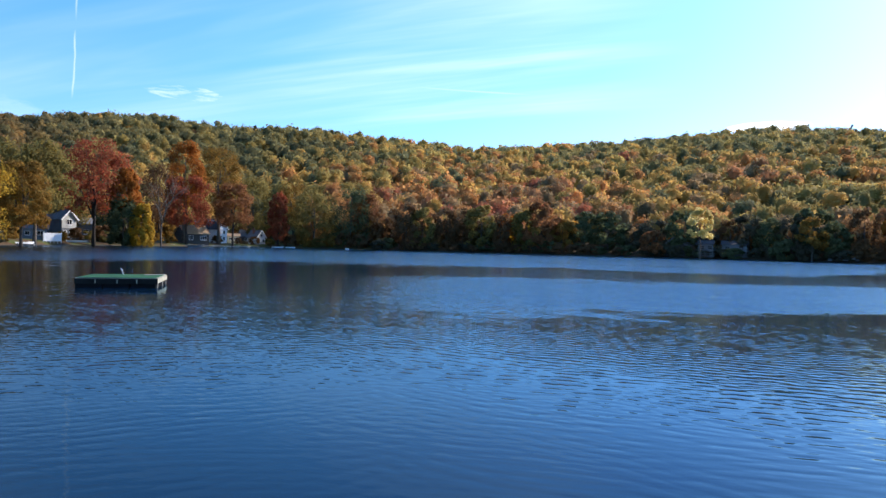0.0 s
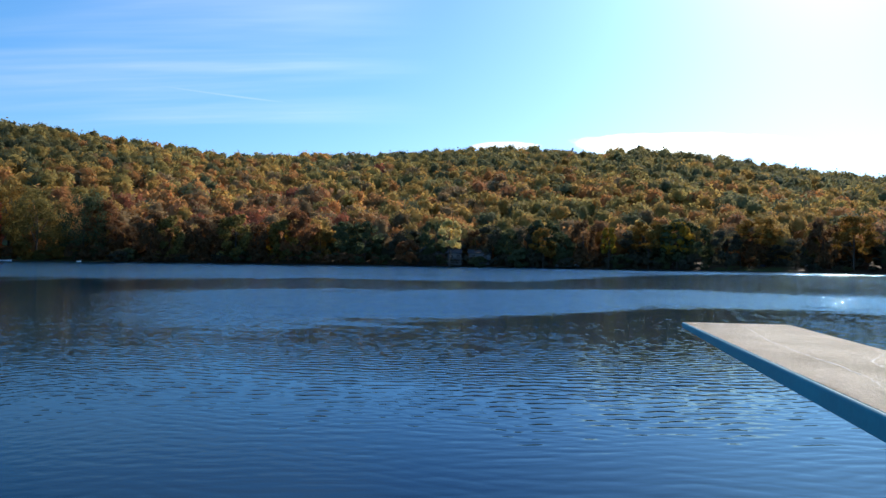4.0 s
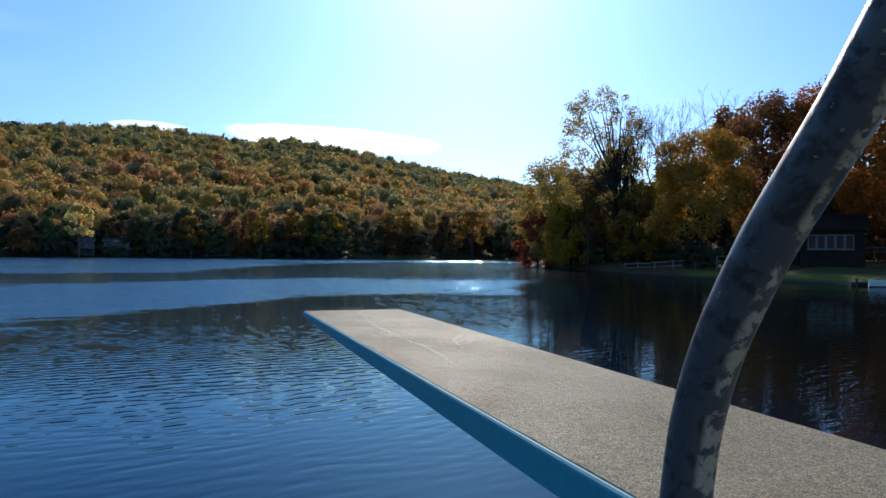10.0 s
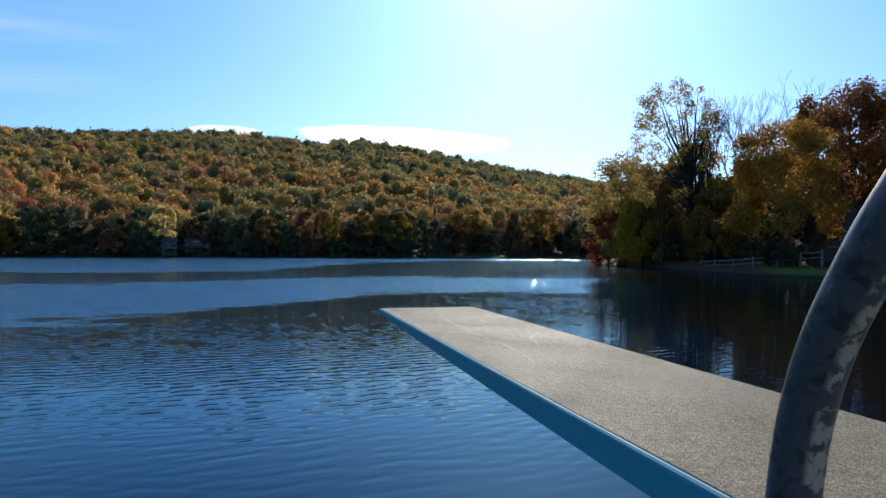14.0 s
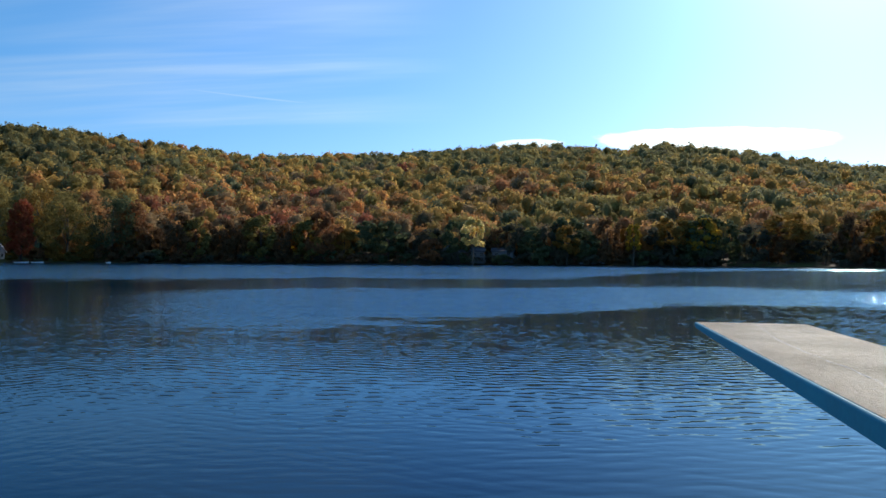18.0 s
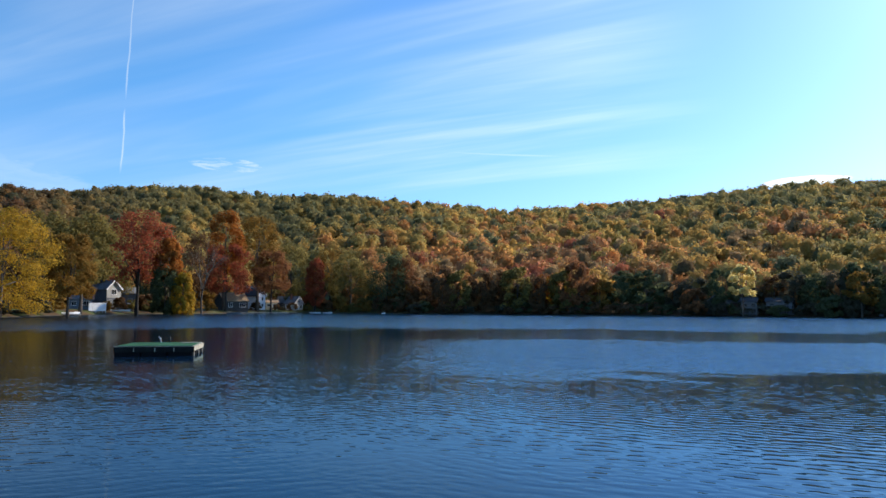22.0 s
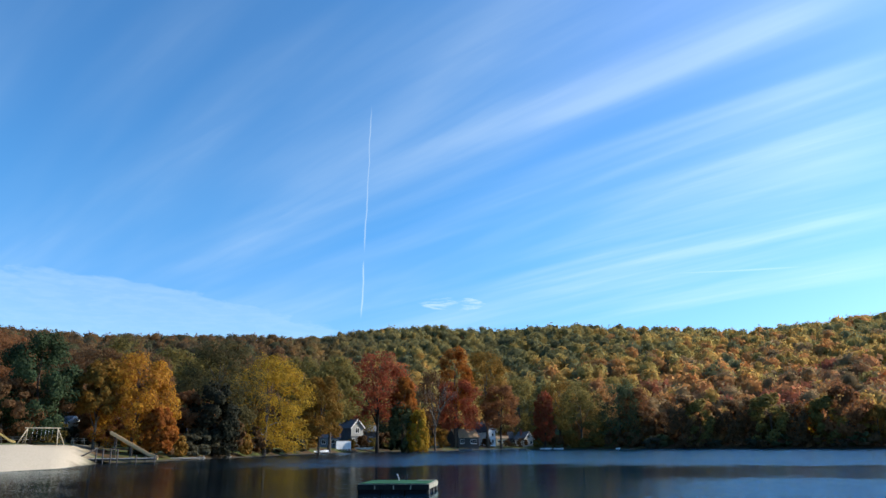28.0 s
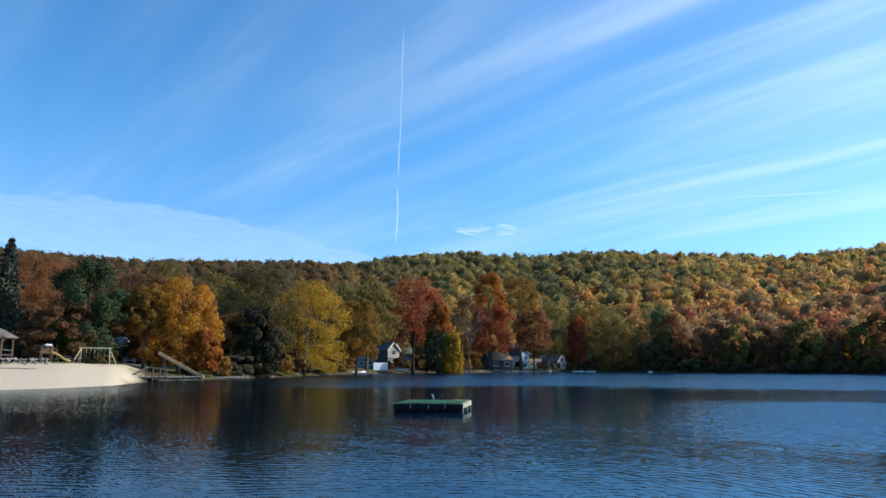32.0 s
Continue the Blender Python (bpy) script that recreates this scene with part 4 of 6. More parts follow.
# ---- the wooded point ----
def point_trees():
    rows = (  # heading, distance, height, width, leaves, foot, leaf size, count, clumps, label
        (-36.9, 117, 18.2, 11, "sunlit_olive", 0.06, 0.2, 10000, 60, "olive and yellow tree at the tip of the wooded point"),
        (-38.6, 100, 10.5, 8, "yellow", 0.02, 0.22, 8000, 50, "low yellow-green tree overhanging the water"),
        (-35.95, 112, 8.8, 7.5, "red", 0.0, 0.2, 5000, 40, "small crimson tree at the waterline"),
        (-48.7, 69.5, 13.6, 9.8, "amber", 0.2, 0.14, 26000, 110, "broad amber-orange maple beside the house"),
        (-44.8, 86, 11.0, 7, "yellow", 0.05, 0.25, 4500, 40, "slender yellow-leaved tree by the fence"),
        (-53.2, 79, 18.4, 9.5, "rust", 0.1, 0.15, 20000, 85, "tall rust-brown oak behind the house"),
        (-51.0, 96, 20.5, 9, "rust", 0.15, 0.26, 7000, 50, "rust-red oak in the second row of trees"),
        (-57.4, 76, 18.6, 10, "orange", 0.16, 0.15, 18000, 70, "orange oak beyond the house"),
        (-62.5, 68, 18.0, 11, "orange", 0.25, 0.15, 18000, 70, "large orange tree over the far lawn"),
        (-66.5, 80, 20.0, 13, "tawny", 0.2, 0.3, 6000, 50, "tawny tree over the far lawn"),
        (-42.2, 97, 16.5, 9, "tawny", 0.1, 0.28, 5000, 44, "tawny tree behind the leaning trunk"),
        (-38.1, 108, 15.5, 10, "sunlit_olive", 0.02, 0.2, 8000, 56, "olive-yellow tree in the middle of the point"),
        (-39.8, 106, 15.0, 9, "tawny", 0.05, 0.24, 6500, 50, "tawny tree beside the leaning trunk"),
        (-44.0, 84, 9.0, 7, "tawny", 0.0, 0.2, 6000, 44, "low tawny tree above the rail fence"),
        (-49.2, 70.5, 6.0, 5, "dark", 0.0, 0.2, 6000, 44, "dark leafy tree screening the house"),
        (-54.5, 110, 17.0, 13, "brown", 0.15, 0.4, 4000, 44, "brown tree in the shade behind the house"),
        (-60.0, 105, 17.0, 14, "dark", 0.1, 0.4, 4000, 44, "dark tree in the shade behind the lawn"),
        (-46.0, 112, 15.0, 14, "olive", 0.05, 0.4, 4000, 44, "olive tree behind the golden maple"),
        (-59.0, 86, 12.0, 12, "brown", 0.0, 0.26, 6000, 50, "brown thicket behind the sun room"),
        (-63.5, 92, 14.0, 14, "dark", 0.0, 0.3, 6000, 50, "dark thicket behind the far lawn"),
        (-55.6, 80, 11.0, 9, "dark", 0.0, 0.22, 6000, 50, "dark tree between the two houses"),
        (-66.5, 88, 12.0, 12, "brown", 0.0, 0.3, 5000, 44, "brown thicket at the end of the lawn"),
        (-40.0, 118, 12.0, 12, "brown", 0.05, 0.4, 3500, 40, "brown tree at the back of the point"),
    )
    for i, (a, d, h, w, c, b, s, n, cl, lab) in enumerate(rows):
        z = max(float(land(np.array(a), np.array(d))), 0)
        broadleaf("point_tree", rooted(a, d, i * 53), h - z, w, c, 500 + i, lab, n=n, size=s, clumps=cl, bottom=b, spread=0.25, bark=BARK_DARK)
    # the tall leaning tree, thin of leaf
    lean = heading(50.0) * 0.22
    t = broadleaf("point_tree", rooted(-42.9, 88, 0), 21.9, 13.0, "sunlit_olive", 540, "tall leaning tree with dark trunk and thin olive leaves", n=15000, size=0.11, clumps=150,
                  bottom=0.3, lean=(lean.x, lean.y), bark=BARK_DARK, spread=0.12, limbs=46, girth=0.42)
    bare_tree("bare_tree", rooted(-43.2, 87.4, 120), 19.5, 0.5, 29, "dark leaning half-bare tree beside the leaning trunk", levels=6, bark=BARK_DARK, girth=0.34, lean=(lean.x, lean.y))
    bare_tree("bare_tree", rooted(-45.3, 98, 40), 22.0, 0.42, 21, "slender leafless grey tree on the point", levels=6, girth=0.22, bark=BARK_DARK)
    bare_tree("bare_tree", rooted(-48.3, 100, 10), 24.5, 0.6, 22, "leafless tree rising above the golden maple", levels=6, girth=0.24, bark=BARK_DARK)
    bare_tree("bare_tree", rooted(-40.0, 92, 200), 15.0, 0.6, 23, "dark leafless sapling in front of the leaning tree", levels=5, bark=BARK_DARK, girth=0.2)
    # undergrowth along the bank
    rng = random.Random(4)
    protos = [broadleaf("shrub", pose(0, 0, 0), 3.6, 4.6, c, 560 + k, "dense %s shrub on the bank of the wooded point" % w, n=1500, size=0.2, clumps=22, bottom=0.0, spread=0.3,
                        category="shrub", group="shrubs on the point", limbs=5)
              for k, (c, w) in enumerate((("green", "dark green"), ("brown", "brown"), ("olive", "olive green")))]
    spots = [(a, float(along(SHORE, a)) + rng.uniform(3.5, 9) + (9.0 if a < -42.5 else 0.0)) for a in np.arange(-36.2, -50.5, -0.8)]
    for i, (a, d) in enumerate(spots):
        s = rng.uniform(0.7, 1.15)
        m = rooted(float(a), d, rng.uniform(0, 360)) @ Matrix.Diagonal((s, s, s * rng.uniform(0.8, 1.2) * (0.65 if a < -48 else 1.0), 1))
        if i < 3:
            protos[i].matrix_basis = m
        else:
            copy_thing(protos[rng.choice((0, 0, 1, 2))], m)


point_trees()


# ---- the diving board and its rail ----
BOARD_BLUE = surface("board_blue_paint", (0.016, 0.255, 0.335), 0.7, vary=0.12, scale=2.0, fine=60.0, bump=0.0008)


def board_grit():
    m, n = material("board_grit")
    p = n.put("ShaderNodeTexCoord").outputs["Object"]
    grain, big, mid = n.noise(p, 420.0, 2.0, 0.7), n.noise(p, 3.0, 4.0, 0.6), n.noise(p, 16.0, 4.0, 0.65)
    speck = n.noise(p, 380.0, 3.0, 0.7)
    col = n.mix(n.ramp(speck, 0.40, 0.60), (0.27, 0.198, 0.11), (0.90, 0.725, 0.46))
    col = n.mix(n.ramp(big, 0.38, 0.68, 0.0, 0.25), col, (0.185, 0.14, 0.085))
    col = n.mix(n.ramp(mid, 0.52, 0.72, 0.0, 0.3), col, (0.15, 0.12, 0.08))
    col = n.mix(n.ramp(n.noise(p, 75.0, 3.0, 0.7), 0.45, 0.65, 0.0, 0.4), col, (0.15, 0.12, 0.07))
    # scattered sparkle of the grit, painted in as pale specks
    col = n.mix(n.ramp(n.noise(p, 300.0, 0.0), 0.74, 0.78), col, (0.85, 0.80, 0.68))
    b = n.put("ShaderNodeBump", {"Height": n.math("ADD", grain, speck), "Distance": 0.0026, "Strength": 0.9})
    s = n.put("ShaderNodeBsdfPrincipled", {"Base Color": col, "Roughness": n.ramp(n.math("ADD", n.math("MULTIPLY", grain, 0.5), n.math("MULTIPLY", big, 0.5)), 0.35, 0.65, 0.42, 0.65), "Specular IOR Level": 0.24, "Normal": b.outputs[0]})
    n.put("ShaderNodeOutputMaterial", {"Surface": s.outputs[0]})
    return m


def pipe_metal():
    m, n = material("worn_painted_pipe")
    p = n.put("ShaderNodeTexCoord").outputs["Object"]
    big, mid, fine = n.noise(p, 42.0, 4.0, 0.6, 0.5), n.noise(p, 80.0, 4.0, 0.65), n.noise(p, 220.0, 3.0, 0.6)
    worn = n.ramp(n.math("ADD", n.math("MULTIPLY", big, 0.7), n.math("MULTIPLY", mid, 0.3)), 0.49, 0.60)
    col = n.mix(worn, (0.066, 0.072, 0.078), (0.027, 0.028, 0.03))
    col = n.mix(n.ramp(mid, 0.66, 0.72), col, (0.26, 0.24, 0.20))
    # pale primer wear and the lit edge, both painted on normals facing back along the board
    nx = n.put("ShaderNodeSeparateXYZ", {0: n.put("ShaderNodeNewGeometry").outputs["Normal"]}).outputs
    lit_side = n.math("ADD", n.math("MULTIPLY", nx[0], 0.25), n.math("MULTIPLY", nx[1], -0.95))
    lit_wear = n.math("MULTIPLY", n.ramp(lit_side, 0.5, 0.75), n.ramp(n.math("ADD", n.math("MULTIPLY", big, 0.5), n.math("MULTIPLY", mid, 0.5)), 0.47, 0.54))
    col = n.mix(lit_wear, col, (0.40, 0.35, 0.26))
    b = n.put("ShaderNodeBump", {"Height": n.math("ADD", worn, n.math("MULTIPLY", fine, 0.3)), "Distance": 0.0002, "Strength": 0.5})
    s = n.put("ShaderNodeBsdfPrincipled", {"Base Color": col, "Roughness": n.math("ADD", 0.4, n.math("MULTIPLY", worn, 0.2)), "Metallic": 0.35, "Normal": b.outputs[0]})
    n.put("ShaderNodeOutputMaterial", {"Surface": s.outputs[0]})
    return m


TIP = Vector((1.077, 3.401, 1.607))           # left corner of the tip
ALONG = Vector((0.147, 0.989, 0.001)).normalized()
ACROSS = Vector((0.989, -0.147, 0.0)).normalized()
BOARD_W, BOARD_L = 0.51, 4.3


def diving_board():
    t = thing("diving_board", Matrix((ACROSS.to_4d(), ALONG.to_4d(), (0, 0, 1, 0), (0, 0, 0, 1))).transposed(), "weathered diving board with sandy grit top and blue edges", "diving board")
    t.matrix_world = Matrix.Translation(TIP) @ Matrix(((ACROSS.x, ALONG.x, 0), (ACROSS.y, ALONG.y, 0), (0, 0, 1))).to_4x4()
    slope = -ALONG.z
    bm = bmesh.new()
    rows = []
    for y, thick in ((0.0, 0.018), (-0.03, 0.027), (-0.4, 0.034), (-0.9, 0.042), (-1.6, 0.050), (-2.4, 0.058), (-3.2, 0.062), (-4.27, 0.062), (-4.3, 0.055)):
        z = y * -slope
        prof = ((0, -0.007), (0.0015, -0.003), (0.005, -0.0004), (0.011, 0.0002), (BOARD_W - 0.011, 0.0002), (BOARD_W - 0.005, -0.0004), (BOARD_W - 0.0015, -0.003), (BOARD_W, -0.007), (BOARD_W, -thick + 0.003), (BOARD_W - 0.004, -thick), (0.004, -thick), (0, -thick + 0.003))
        rows.append([bm.verts.new((u, y, z + w)) for u, w in prof])
    for a, b in zip(rows, rows[1:]):
        for k in range(12):
            bm.faces.new((a[k], b[k], b[(k + 1) % 12], a[(k + 1) % 12]))
    bm.faces.new(rows[0])
    bm.faces.new(rows[-1][::-1])
    bmesh.ops.recalc_face_normals(bm, faces=bm.faces)
    part("plank", bm, BOARD_BLUE, t, "blue painted board with tapered edge")
    bm = bmesh.new()
    tops = []
    for i in range(24):
        y = -0.008 - i * (BOARD_L - 0.016) / 23
        tops.append([bm.verts.new((0.010 + k * (BOARD_W - 0.020) / 6, y, y * -slope + 0.0016)) for k in range(7)])
    for a, b in zip(tops, tops[1:]):
        for k in range(6):
            bm.faces.new((a[k], b[k], b[k + 1], a[k + 1]))
    bmesh.ops.solidify(bm, geom=bm.faces[:], thickness=0.003)
    bmesh.ops.recalc_face_normals(bm, faces=bm.faces)
    part("grit_surface", bm, board_grit(), t, "worn sand-coloured non-slip grit")
    # pale cracks in the grit
    rng = random.Random(2)
    pale = surface("pale_crack", (0.78, 0.73, 0.62), 0.6, vary=0.1)
    for line in (((0.257, -0.12), (0.21, -0.5), (0.175, -0.8), (0.171, -1.15), (0.178, -1.47), (0.164, -1.68), (0.149, -1.78)), ((0.45, -1.09), (0.354, -1.244), (0.32, -1.30), (0.30, -1.44)), ((0.108, -1.74), (0.149, -1.78), (0.188, -1.827))):
        bm = bmesh.new()
        pts = []
        for (x0, y0), (x1, y1) in zip(line, line[1:]):
            for k in range(9):
                f = k / 9
                pts.append((x0 + (x1 - x0) * f + rng.uniform(-1, 1) * 0.007, y0 + (y1 - y0) * f + rng.uniform(-1, 1) * 0.006))
        pts = [(x, y, y * -slope + 0.0014) for x, y in pts]
        tube(bm, pts, [rng.choice((0.0008, 0.0014, 0.0022, 0.0032)) * (0.5 if len(line) == 3 else 1.0) for _ in pts], 5)
        for i, v in enumerate(bm.verts):
            z = pts[i // 5][2]
            v.co.z = z + (v.co.z - z) * 0.35
        part("crack", bm, pale, t, "pale hairline crack in the grit")
    return t


def hand_rail():
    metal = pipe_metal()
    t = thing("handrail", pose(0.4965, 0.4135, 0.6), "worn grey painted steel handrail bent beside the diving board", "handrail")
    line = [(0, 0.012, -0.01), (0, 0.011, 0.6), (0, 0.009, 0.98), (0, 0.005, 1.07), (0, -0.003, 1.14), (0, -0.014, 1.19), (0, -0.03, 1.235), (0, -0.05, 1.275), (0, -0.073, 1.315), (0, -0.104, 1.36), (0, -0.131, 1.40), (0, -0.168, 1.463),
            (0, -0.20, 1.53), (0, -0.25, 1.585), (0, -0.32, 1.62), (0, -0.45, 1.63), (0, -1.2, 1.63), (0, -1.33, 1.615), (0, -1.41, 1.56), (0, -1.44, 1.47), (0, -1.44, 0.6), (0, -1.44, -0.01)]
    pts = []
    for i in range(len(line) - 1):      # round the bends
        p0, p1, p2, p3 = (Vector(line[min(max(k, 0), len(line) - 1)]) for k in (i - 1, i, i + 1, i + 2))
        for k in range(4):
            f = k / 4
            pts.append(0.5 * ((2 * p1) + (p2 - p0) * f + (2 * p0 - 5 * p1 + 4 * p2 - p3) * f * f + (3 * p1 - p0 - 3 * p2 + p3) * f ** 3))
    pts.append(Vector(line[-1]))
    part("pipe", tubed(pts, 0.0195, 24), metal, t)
    for y in (0.012, -1.44):
        bm = tubed([(0, y, -0.002), (0, y, 0.012)], 0.06, 20)
        part("flange", bm, metal, t)


def dock():
    wood = surface("dock_boards", (0.23, 0.20, 0.16), 0.85, vary=0.3, scale=2.0, fine=30.0, bump=0.003, per_object=0.2)
    t = thing("dock", pose(0, 0, 0), "weathered wooden dock under the diving board", "dock")
    for x in (-0.9, 0.1, 1.4):
        part("beam", boxed((x, -6.0, 0.40), (x + 0.09, 0.55, 0.56), 0.005), wood, t)
    for x in (-0.9, 1.4):
        for y in (-5.5, -2.6, 0.35):
            part("post", tubed([(x + 0.045, y, -2.5), (x + 0.045, y, 0.41)], 0.08, 10), wood, t)
    me = None
    for i in range(44):
        y = -6.0 + i * 0.15
        if me is None:
            ob = part("plank", boxed((-1.0, 0, 0.56), (1.6, 0.14, 0.6), 0.004), wood, t)
            me = ob.data
        else:
            ob = part("plank", me, wood, t)
        ob.location = (0, y, 0)
    s = thing("diving_stand", pose(0, 0, 0.6), "steel stand that carries the diving board above the dock", "stand")
    steel = surface("stand_steel", (0.20, 0.22, 0.24), 0.5, metal=0.5, vary=0.2)
    for d in (-3.35, -4.15):
        p = TIP + ALONG * d
        z = p.z - 0.6 - 0.07
        part("crossbar", tubed([tuple(p - Vector((0, 0, 0.66)) + ACROSS * 0.02 - Vector((0, 0, 0.033))), tuple(p - Vector((0, 0, 0.66)) + ACROSS * 0.467 - Vector((0, 0, 0.033)))], 0.03, 12), steel, s)
        for u in (0.06, 0.42):
            q = p + ACROSS * u
            part("leg", tubed([(q.x, q.y, 0.0), (q.x, q.y, z - 0.03)], 0.028, 12), steel, s)


# ---- the swimming raft ----
def raft():
    turf = surface("raft_turf", (0.03, 0.105, 0.05), 0.95, vary=0.25, scale=1.5, fine=50.0, bump=0.006, spec=0.08)
    plank = surface("raft_wood", (0.30, 0.28, 0.21), 0.85, vary=0.3, scale=2.5, fine=25.0, bump=0.004, per_object=0.15)
    black = surface("raft_float", (0.008, 0.008, 0.009), 0.8, vary=0.3, scale=3.0, spec=0.08)
    t = thing("swimming_raft", Matrix.Translation(at(45.85, 30.6, -0.075)) @ pose(0, 0, 0, 0, 0, 45.85 - 10.0), "square wooden swimming raft with green turf, afloat on dark floats", "raft")
    h = 1.47
    GREY_END = surface("raft_end_plate", (0.11, 0.105, 0.09), 0.85, vary=0.3)
    shaded_skirt = surface("raft_shaded_boards", (0.014, 0.014, 0.013), 0.85, vary=0.4, scale=3.0, fine=25.0, spec=0.1)
    # skirt boards: shade painted dark on the long sides, bare pale wood at the ends
    for lo, hi, mt, say in (((-h, -h, 0.22), (h, -h + 0.05, 0.43), shaded_skirt, "skirt board with its shade painted in"), ((-h, h - 0.05, 0.22), (h, h, 0.43), shaded_skirt, "skirt board with its shade painted in"),
                            ((-h, -h + 0.052, 0.26), (-h + 0.05, h - 0.052, 0.43), plank, "weathered pale rim board"), ((h - 0.05, -h + 0.052, 0.26), (h, h - 0.052, 0.43), plank, "weathered pale rim board")):
        part("rim_board", boxed(lo, hi, 0.008), mt, t, say)
    for x in (-1.0, 0.0, 1.0):
        part("joist", boxed((x - 0.04, -h + 0.06, 0.27), (x + 0.04, h - 0.06, 0.40), 0.004), plank, t)
    for k in range(14):
        y = -h + 0.056 + k * (2 * h - 0.112) / 14
        part("deck_board", boxed((-h + 0.002, y, 0.434), (h - 0.002, y + (2 * h - 0.112) / 14 - 0.008, 0.458), 0.004), plank, t)
    part("turf", boxed((-h + 0.06, -h + 0.07, 0.461), (h - 0.10, h - 0.5, 0.476), 0.004), turf, t, "green outdoor turf")
    part("turf", boxed((-h + 0.06, h - 0.495, 0.461), (h - 0.9, h - 0.08, 0.475), 0.004), turf, t, "green outdoor turf")
    part("repair_board", boxed((h - 0.88, h - 0.48, 0.461), (h - 0.06, h - 0.1, 0.485), 0.004), plank, t, "bare grey repair board")
    for x in (-0.75, 0.02, 0.72):
        part("bracket", boxed((x - 0.02, -h - 0.014, 0.25), (x + 0.02, -h - 0.002, 0.40), 0.002), plank, t, "small pale bracket on the skirt")
    for y in (-1.3, 0.1, 1.2):
        part("end_post", boxed((h - 0.06, y - 0.10, -0.2), (h - 0.012, y + 0.12, 0.257), 0.01), GREY_END, t, "grey float end plate")
    for x0, x1 in ((-1.45, -0.52), (-0.48, 0.45), (0.50, 1.40)):
        for y0, y1 in ((-1.45, -0.52), (-0.42, 0.42), (0.52, 1.45)):
            part("float", boxed((x0, y0, -0.25), (x1, y1, 0.218), 0.02), black, t, "black plastic float")
    steel = surface("ladder_steel", (0.50, 0.50, 0.50), 0.45, vary=0.15)
    dark = surface("ladder_dark", (0.03, 0.03, 0.03), 0.5)
    for x, mt, lean in ((-0.28, steel, 0.06), (0.12, dark, 0.0)):
        part("ladder_rail", tubed([(x + lean, h - 0.25, 0.46), (x, h - 0.24, 0.66), (x - lean, h - 0.2, 0.72)], 0.024, 10), mt, t)


diving_board()
hand_rail()
dock()
raft()


# ---- houses and fittings round the lake ----
def glass_material():
    m, n = material("window_glass")
    p = n.put("ShaderNodeTexCoord").outputs["Object"]
    s = n.put("ShaderNodeBsdfPrincipled", {"Base Color": (0.02, 0.025, 0.03, 1), "Roughness": n.ramp(n.noise(p, 3.0), 0.3, 0.7, 0.03, 0.1), "Specular IOR Level": 0.6})
    n.put("ShaderNodeOutputMaterial", {"Surface": s.outputs[0]})
    return m


GLASS = glass_material()
WHITE = surface("white_paint", (0.78, 0.77, 0.74), 0.55, vary=0.08, scale=0.8, fine=20.0, bump=0.002)
PALE_SIDING = surface("pale_grey_siding", (0.40, 0.39, 0.35), 0.6, vary=0.1, scale=0.8, fine=20.0)
CREAM = surface("cream_siding", (0.62, 0.55, 0.38), 0.6, vary=0.1, scale=0.8, fine=20.0)
GREY = surface("grey_siding", (0.10, 0.11, 0.12), 0.65, vary=0.15, scale=0.8, fine=20.0)
BLUE_GREY = surface("blue_grey_siding", (0.17, 0.21, 0.26), 0.65, vary=0.15, scale=0.8, fine=20.0)
BLUE = surface("blue_paint", (0.07, 0.13, 0.26), 0.6, vary=0.15, scale=0.8, fine=20.0)
DARK_WOOD = surface("dark_stained_wood", (0.055, 0.045, 0.038), 0.7, vary=0.25, scale=1.0, fine=15.0)
BROWN = surface("brown_siding", (0.13, 0.085, 0.055), 0.7, vary=0.2, scale=1.0, fine=15.0)
TAUPE = surface("taupe_siding", (0.085, 0.072, 0.062), 0.7, vary=0.15, scale=1.0, fine=15.0)
DEEP_BROWN = surface("dark_brown_boards", (0.028, 0.022, 0.018), 0.9, vary=0.25, scale=1.0, fine=15.0, spec=0.1)
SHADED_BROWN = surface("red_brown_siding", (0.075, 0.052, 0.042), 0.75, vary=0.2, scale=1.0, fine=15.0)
# white paint darkened: the shade under the trees is put into its colour
SHADED_WHITE = surface("shaded_white_paint", (0.15, 0.15, 0.15), 0.7, vary=0.2, scale=1.0, fine=15.0)
SHINGLE_TAN = surface("tan_shingles", (0.38, 0.25, 0.14), 0.85, vary=0.25, scale=1.5, fine=9.0, bump=0.02)
SHINGLE_BROWN = surface("brown_shingles", (0.13, 0.105, 0.09), 0.85, vary=0.25, scale=1.5, fine=9.0, bump=0.02)
SHINGLE_GREY = surface("grey_shingles", (0.15, 0.155, 0.16), 0.85, vary=0.25, scale=1.5, fine=9.0, bump=0.02)
SHINGLE_DARK = surface("dark_shingles", (0.05, 0.05, 0.055), 0.85, vary=0.25, scale=1.5, fine=9.0, bump=0.02)
BRICK = surface("chimney_brick", (0.25, 0.10, 0.07), 0.85, vary=0.25, scale=4.0, fine=20.0)
GREY_WOOD = surface("weathered_boards", (0.34, 0.31, 0.26), 0.85, vary=0.25, scale=1.5, fine=25.0, per_object=0.15)
PALE_STONE = surface("pale_stone", (0.27, 0.24, 0.20), 0.85, vary=0.25, scale=2.0, fine=18.0, bump=0.01, per_object=0.2)
CONCRETE = surface("concrete", (0.40, 0.38, 0.34), 0.85, vary=0.2, scale=0.7, fine=14.0)
STEEL = surface("galvanised_steel", (0.45, 0.46, 0.47), 0.4, metal=0.8, vary=0.15)


def toward(az, d, turn=0.0, z=None):
    """A pose on the land whose -y side faces the dock."""
    g = max(float(land(np.array(az), np.array(d))), 0.0) if z is None else z
    return Matrix.Translation(at(az, d, g)) @ pose(0, 0, 0, 0, 0, az + turn)


